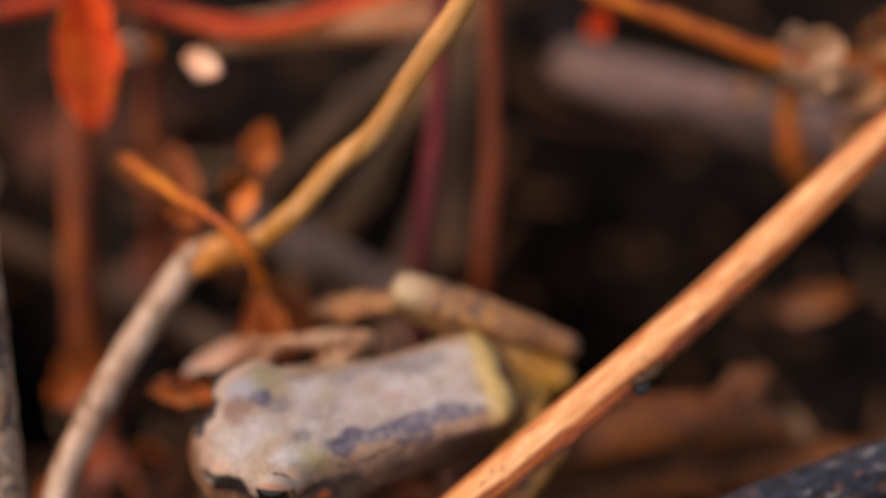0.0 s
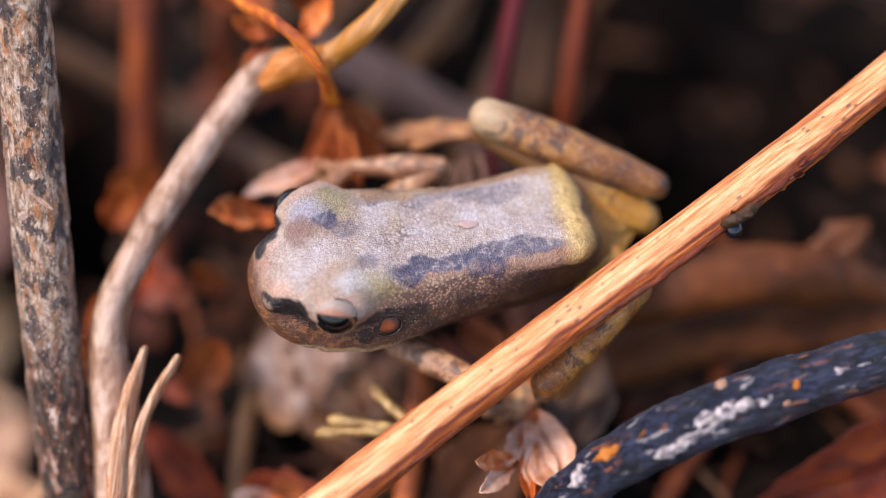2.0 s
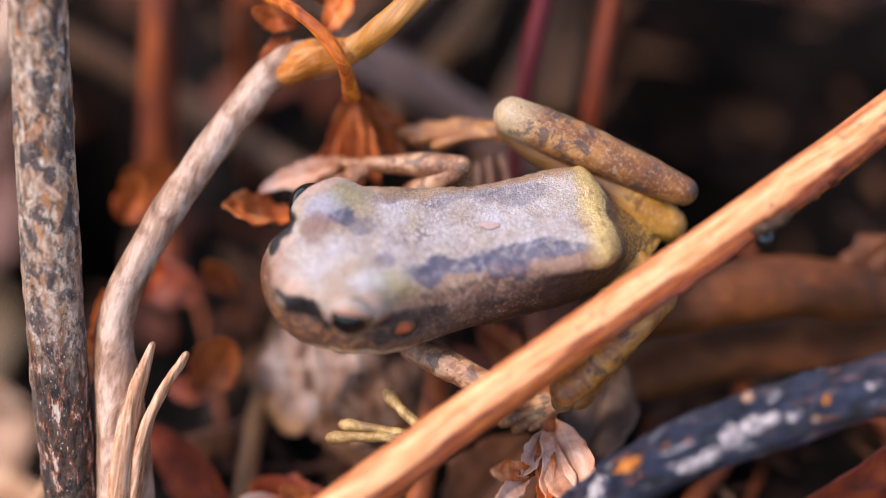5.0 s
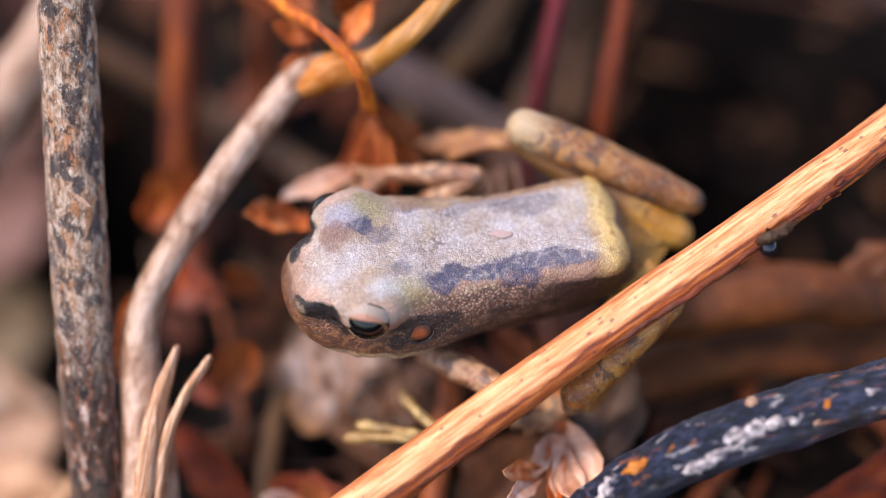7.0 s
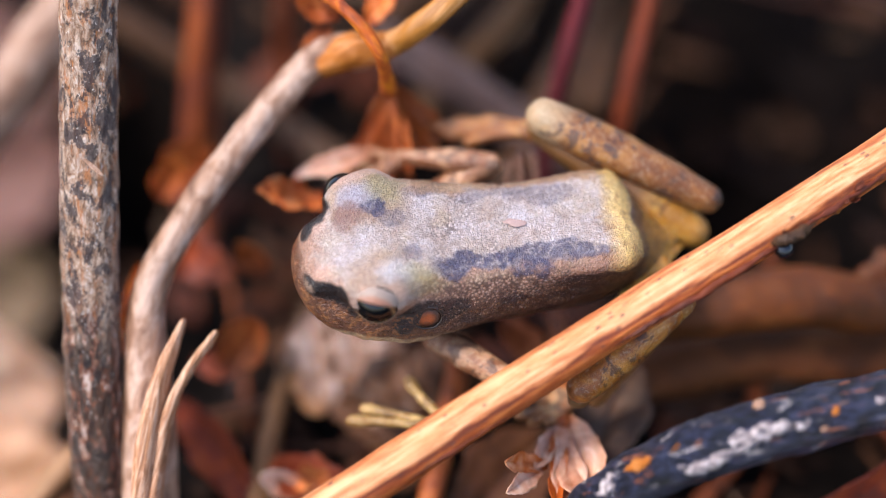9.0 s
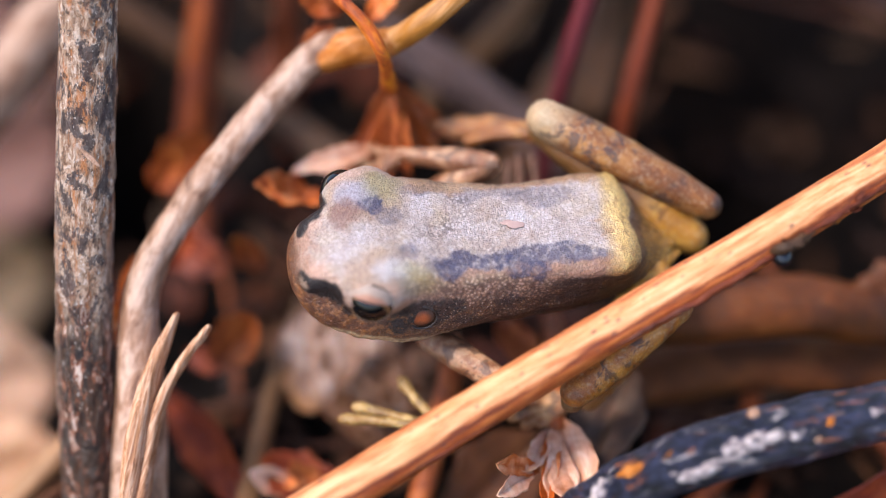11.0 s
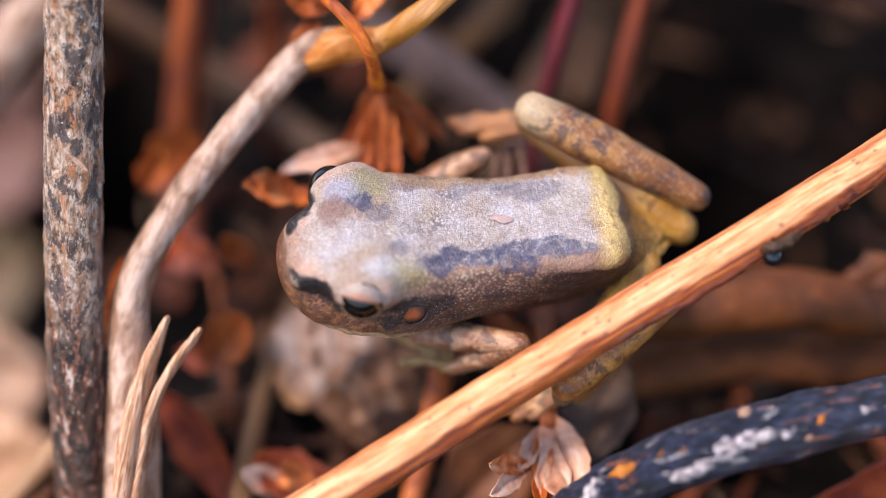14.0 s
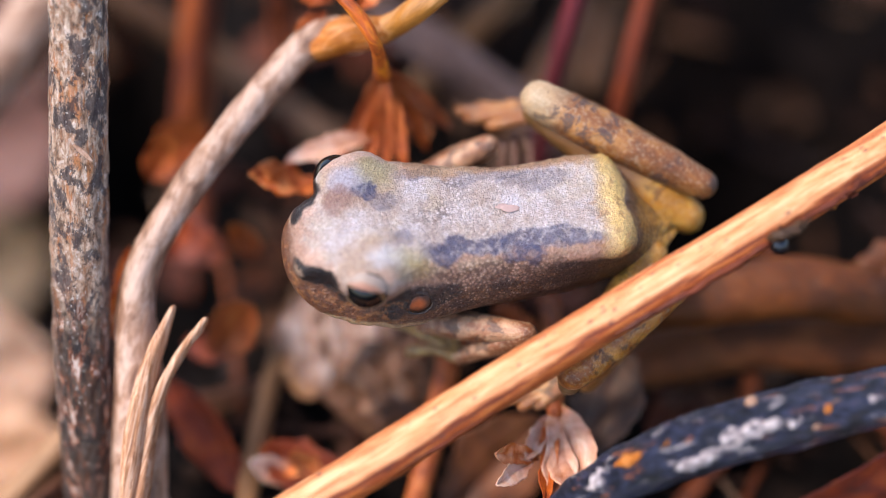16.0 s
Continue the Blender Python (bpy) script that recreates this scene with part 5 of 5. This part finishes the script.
for pts in ([(48.9, 26.0, -11.2), (54.0, 25.6, -12.6), (59.7, 24.6, -14.0), (68.7, 24.6, -16.8)], [(56.3, 28.5, -14.0), (60.1, 29.8, -14.0), (67.0, 31.4, -16.8)], [(47.7, 24.2, -15.4), (48.2, 18.8, -18.2), (50.9, 16.2, -22.4)]):
    stem("twiglet", pts, [1.0 + 0.1 * i for i in range(len(pts))], M_HERB, "", parent=knot, rough=0.5, grain=0.8, seed=len(pts) + 3)

# ---- dead leaves round and under ----
roll_a = stem("rolled_brown_leaf", [(16.5, -7.1, -14.0), (21.2, -5.5, -12.6), (27.5, -4.4, -12.6), (33.8, -4.8, -12.6), (38.4, -5.8, -13.3), (42.0, -7.3, -14.0)], [1.6, 2.4, 2.7, 2.6, 2.0, 0.6], M_BROWNLEAF,
              "large rolled dark brown dead leaf", "leaf", steps=16, sides=28, rough=0.5, grain=0.22, seed=21)
bpy.context.view_layer.update()
leaf("leaf_tip", (34.8, -5.1, -12.6), (40.6, -1.0, -11.2), 4.0, M_BROWNLEAF, "pointed leaf tip", parent=roll_a, curl=-0.8, bend=-0.2, seed=33)
stem("rolled_brown_leaf", [(14.8, -12.5, -16.6), (20.0, -10.8, -17.9), (27.1, -9.7, -18.2), (35.3, -10.1, -18.2), (43.8, -10.8, -17.9), (55.7, -12.9, -16.1)], [1.6, 2.4, 2.6, 2.6, 2.6, 2.0], M_DEEPLEAF,
     "large rolled dark brown dead leaf", "leaf", steps=16, sides=28, rough=0.5, grain=0.22, seed=24)
leaf("orange_leaf", (27.0, -25.0, -7.8), (54.0, -19.4, -9.4), 12, M_DIMORANGE, "orange-brown dead leaf under the charred branch", roll=10, curl=0.7, bend=0.3, seed=23, nu=30, nv=19)
leaf("brown_leaf", (0.6, -24.0, -13.0), (8.6, -15.4, -14.0), 8.0, M_BROWNLEAF, "dark brown dead leaf under the seed cup", roll=8, curl=0.6, bend=0.3, seed=41)
leaf("bark_flake", (15.7, -9.5, -9.8), (11.8, -18.3, -8.4), 6.0, M_GREYFLAKE, "greyish flake of bark", category="bark", roll=10, curl=0.6, bend=0.3, seed=24)


def husk():
    """A torn husk of pale curled shells round a crumpled brown core."""
    top = bunch("torn_husk", (-7.1, -15.6, -13.5), "torn mottled husk of pale curled shells below the frog's head", "husk")
    v, f = ball(1.0, 72, 48)
    out = []
    for q in v:
        q = Vector(q)
        k = 1 + 0.35 * noise.fractal(q * 1.6 + Vector((3, 1, 7)), 0.9, 2.0, 4) - 0.2 * abs(noise.noise(q * 3.0))
        out.append((q.x * 5.2 * k, q.y * 4.8 * k, q.z * 4.0 * k))
    core = part("core", mesh_of("core", out, f), M_MOTTLED, top, "crumpled brown core")
    core.matrix_world = Matrix.Translation(spot((-4.7, -12.5, -16.6)) * MM) @ Euler((0.4, 0.1, 0.2)).to_matrix().to_4x4()
    for a, b, w, c, m, sd in (((-11.1, -13.6, -15.6), (-12.7, -6.0, -11.2), 6.0, 0.9, M_ASH, 1), ((-7.9, -13.6, -15.6), (-8.9, -6.0, -11.2), 6.5, 0.9, M_ASH, 2), ((-5.2, -13.4, -15.8), (-4.6, -7.0, -11.9), 5.0, 1.0, M_ASH, 6), ((-11.1, -13.9, -15.4), (-14.0, -9.8, -14.0), 3.6, 1.2, M_TANLEAF, 3),
                              ((-4.6, -15.7, -13.8), (-5.7, -9.8, -14.7), 4.4, 1.3, M_MOTTLED, 4), ((-6.6, -14.8, -14.8), (-2.2, -9.8, -14.7), 3.6, 1.1, M_TANLEAF, 5)):
        leaf("shell", a, b, w, m, "pale ash-grey shell" if m == M_ASH else "", parent=top, curl=-c, bend=-0.7, crinkle=0.7, seed=sd + 50, roll=sd * 6 - 15)


husk()
leaf("red_leaf", (-8.3, -20.9, -9.9), (-15.2, -18.1, -12.2), 5, M_DIMLEAF, "rust-red curled dead leaf", roll=15, curl=0.9, bend=0.6, seed=26)
leaf("orange_leaf", (-17.0, -20.8, -9.4), (-22.7, -12.5, -16.7), 4.6, M_ORANGELEAF, "orange-brown pointed dead leaf", roll=-20, curl=1.0, bend=0.5, seed=27)
leaf("pale_leaf", (-58.1, -16.0, -36.4), (-38.6, -11.4, -36.4), 17, M_PALELEAF, "pale bleached dead leaf", roll=5, curl=0.5, bend=0.4, seed=28)
leaf("pale_leaf", (-56.0, -24.3, -30.8), (-37.0, -19.8, -30.8), 12, M_TANLEAF, "tan bleached dead leaf", roll=-5, curl=-0.5, bend=0.2, seed=41)
leaf("green_leaf", (-67.3, -8.0, -67.9), (-47.7, -0.4, -67.9), 17.4, M_GREENLEAF, "dull greenish leaf on the litter", roll=0, curl=0.6, bend=0.4, seed=29)
leaf("pink_leaf", (-70.1, 7.9, -67.9), (-46.0, 14.7, -67.9), 23.2, M_MAUVE, "faded mauve dead leaf", roll=0, curl=0.5, bend=0.3, seed=30)
leaf("pink_leaf", (-72.5, 22.4, -74.4), (-48.3, 26.0, -74.4), 18.6, M_MAUVE, "faded mauve dead leaf", roll=0, curl=0.4, bend=0.3, seed=43)
leaf("orange_leaf", (-17.8, 30.0, -11.2), (-16.1, 44.8, -7.0), 6.0, M_BRIGHTLEAF, "orange dead leaf on the brown stem, backlight in its colour", roll=10, curl=0.8, bend=0.3, seed=31)
leaf("brown_leaf", (46.2, 4.2, -28.0), (54.7, 4.8, -25.2), 3.4, M_BROWNLEAF, "small brown dead leaf", roll=0, curl=1.0, bend=0.6, seed=32)


def strewn_material(name, stops, scale=0.9):
    k = Nodes(name)
    pick = k.t.nodes.new("ShaderNodeObjectInfo").outputs["Random"]
    n = k.noise(scale, 5, 0.6)
    col = k.mix(0.85, k.ramp(pick, stops), k.ramp(n, [(0.32, (0.08, 0.08, 0.08)), (0.68, (1, 1, 1))]), "MULTIPLY")
    return k.finish(col, 0.65, k.bump(n, 0.5, 0.4), 0.25)


def leaf_heap():
    rng = random.Random(11)
    mat = strewn_material("strewn dead leaves", [(0.0, srgb(30, 15, 9)), (0.3, srgb(74, 32, 12)), (0.55, srgb(112, 48, 18)), (0.8, srgb(88, 50, 28)), (1.0, srgb(120, 74, 44))], 0.4)
    for i in range(230):
        x, y = rng.uniform(-75, 85), rng.uniform(-45, 120)
        z = ground_z(x, y) + rng.uniform(0.3, 4.0)
        me = leaf_mesh("dead_leaf", rng.uniform(5, 13), rng.uniform(3, 7), rng.uniform(-1.2, 1.3), rng.uniform(-0.9, 0.9), rng.uniform(-0.6, 0.6), 0.2, rng.uniform(0.5, 1.2), i, 0.9, 11, 7)
        m = Matrix.Translation(Vector((x, y, z)) * MM) @ Euler((rng.uniform(-0.5, 0.9), rng.uniform(-0.6, 0.6), rng.uniform(0, 6.28))).to_matrix().to_4x4()
        if (x > 4 and y > 6 and rng.random() < 0.85) or hollow(x, y) > 0.3:
            continue
        ob = new("dead_leaf", me)
        me.materials.append(mat)
        ob.matrix_world = m
        tagged(ob, "crumpled brown dead leaf lying on dark soil", "leaf", "dead leaves on the soil")


def twig_tangle():
    rng = random.Random(5)
    mat = strewn_material("strewn dead twigs", [(0.0, srgb(36, 20, 14)), (0.4, srgb(92, 44, 20)), (0.65, srgb(140, 66, 26)), (0.85, srgb(120, 90, 68)), (1.0, srgb(170, 136, 106))])
    for i in range(150):
        x, y = rng.uniform(-75, 85), rng.uniform(-40, 120)
        a, up, L = rng.uniform(0, 6.28), rng.uniform(-0.1, 0.35), rng.uniform(12, 38)
        d = Vector((math.cos(a) * math.cos(up), math.sin(a) * math.cos(up), math.sin(up)))
        s = Vector((-d.y, d.x, rng.uniform(-0.3, 0.3)))
        pts = [d * L * t + s * rng.uniform(-0.07, 0.07) * L for t in (0, 0.33, 0.66, 1)]
        r = rng.uniform(0.3, 1.0)
        o = Vector((x, y, ground_z(x, y) + rng.uniform(0.3, 2.0)))
        if (x + d.x * L * 0.5 > 4 and y + d.y * L * 0.5 > 6 and rng.random() < 0.8) or hollow(x + d.x * L * 0.5, y + d.y * L * 0.5) > 0.25:
            continue
        ob = new("dead_twig", tube_mesh("dead_twig", pts, [r, r * 0.95, r * 0.85, r * 0.5], sides=8, steps=4, rough=0.12, seed=i))
        ob.data.materials.append(mat)
        ob.location = o * MM
        tagged(ob, "thin brown dead twig lying on dark soil", "twig", "dead twigs on the soil")


leaf_heap()
twig_tangle()


def litter():
    """Dark crumbs, leaf scraps and twig bits strewn on the soil, in one mesh."""
    rng = random.Random(7)
    verts, faces = [], []
    for i in range(900):
        x, y = rng.uniform(-70, 80), rng.uniform(-60, 140)
        z = ground_z(x, y)
        if hollow(x, y) > 0.3:
            continue
        L, w = rng.uniform(3, 12), rng.uniform(0.4, 2.6)
        a, tilt = rng.uniform(0, 2 * math.pi), rng.uniform(-0.3, 0.5)
        d = Vector((math.cos(a) * math.cos(tilt), math.sin(a) * math.cos(tilt), math.sin(tilt)))
        s = Vector((-math.sin(a), math.cos(a), rng.uniform(-0.4, 0.4))).normalized()
        n = d.cross(s)
        o = Vector((x, y, z + rng.uniform(0.2, 1.5)))
        k = len(verts)
        for t, q in ((0, 0.3), (0.35, 1.0), (0.7, 0.8), (1, 0.15)):
            for e, h in ((-1, 0), (0, 0.35), (1, 0), (0, -0.25)):
                verts.append(o + d * L * (t - 0.5) + s * e * w * 0.5 * q + n * h * w * q)
        for r in range(3):
            for c in range(4):
                faces.append((k + r * 4 + c, k + r * 4 + (c + 1) % 4, k + r * 4 + 4 + (c + 1) % 4, k + r * 4 + 4 + c))
        faces += [(k + 3, k + 2, k + 1, k), (k + 12, k + 13, k + 14, k + 15)]
    k = Nodes("leaf litter")
    geo = k.t.nodes.new("ShaderNodeNewGeometry").outputs["Random Per Island"]
    col = k.ramp(geo, [(0.0, srgb(30, 22, 18)), (0.45, srgb(58, 38, 28)), (0.75, srgb(96, 62, 42)), (1.0, srgb(120, 92, 72))])
    col = k.mix(0.5, col, k.ramp(k.noise(1.2, 4), [(0.3, (0.4, 0.4, 0.4)), (0.65, (1, 1, 1))]), "MULTIPLY")
    ob = new("leaf_litter", mesh_of("leaf_litter", verts, faces))
    ob.data.materials.append(k.finish(col, 0.85, None, 0.08))
    tagged(ob, "dark brown crumbled leaf litter on the soil", "litter", kind="stuff")


litter()


# ---- what moves ----
def arm_rows(key, poses):
    upper, fore, hand, s, l1, l2 = ARMS[key]
    rows = ([], [], [])
    for t, elbow, wrist, tip in poses:
        e, w, f = own(elbow), own(wrist), own(tip)
        e = s + (e - s).normalized() * l1
        w2 = e + (w - e).normalized() * l2
        f2 = w2 + (f - w)
        for r, m in zip(rows, (aim(s, e), aim(e, w2), aim(w2, f2))):
            r.append((t, m))
    for ob, r in zip((upper, fore, hand), rows):
        walk(ob, r)


def motions():
    def at(du, dv, dn=0.0):
        d = (AX_U * du + AX_V * dv + AX_N * dn) * MM
        return Matrix.Translation(d) @ FROG
    # the frog lifts itself a little as it draws in its arms
    walk(frog, [(0.0, at(0, 0)), (12.1, at(0, 0)), (12.3, at(0, 0.05)), (12.6, at(0, 0.2)), (12.9, at(0, 0.4)), (13.2, at(-0.05, 0.42)), (16.0, at(-0.05, 0.42))])
    rest = ((5.7, -10.7, -0.5), (0.7, -14.4, -3.0), (-7.9, -12.9, -3.5))
    drawn = ((8.2, -7.9, -1.0), (3.0, -9.4, -4.0), (-0.5, -7.4, -7.0))
    arm_rows("near", [(0.0, *rest), (12.4, *rest), (12.5, (5.8, -10.1, -0.5), (0.3, -13.7, -3.0), (-7.1, -13.9, -5.0)), (12.6, (6.2, -8.8, 0.0), (0.7, -12.5, -2.0), (-4.3, -14.5, -4.0)),
                      (12.7, (7.1, -7.4, 0.0), (2.7, -8.7, 1.0), (2.9, -11.5, -1.0)), (12.8, (7.8, -7.7, -0.5), (2.9, -10.0, -2.0), (-0.8, -11.6, -5.0)), (12.9, *drawn), (16.0, *drawn)])
    rest = ((4.0, 7.1, -5.0), (-3.3, 8.0, -6.5), (-6.8, 5.8, -9.0))
    drawn = ((3.9, 7.0, -6.0), (-1.8, 4.8, -9.0), (-7.0, 2.7, -12.0))
    arm_rows("far", [(0.0, *rest), (12.0, *rest), (12.1, (4.6, 5.3, -4.0), (-1.8, 9.6, -4.5), (-7.1, 8.5, -5.0)), (12.2, (4.0, 6.0, -4.0), (-3.9, 8.5, -5.0), (-7.1, 11.0, -4.0)),
                     (12.3, (3.9, 6.7, -5.0), (-3.2, 7.0, -7.0), (-7.7, 7.1, -8.0)), (12.4, (3.9, 7.0, -6.0), (-2.3, 5.5, -8.5), (-7.4, 3.9, -11.0)), (12.5, *drawn), (16.0, *drawn)])
    m = FOOT.matrix_basis.copy()
    tip = m @ Matrix.Translation(Vector((-2.4, 0, 0)) * MM)
    walk(FOOT, [(0.0, m), (12.3, m), (12.6, tip), (16.0, tip)])


motions()
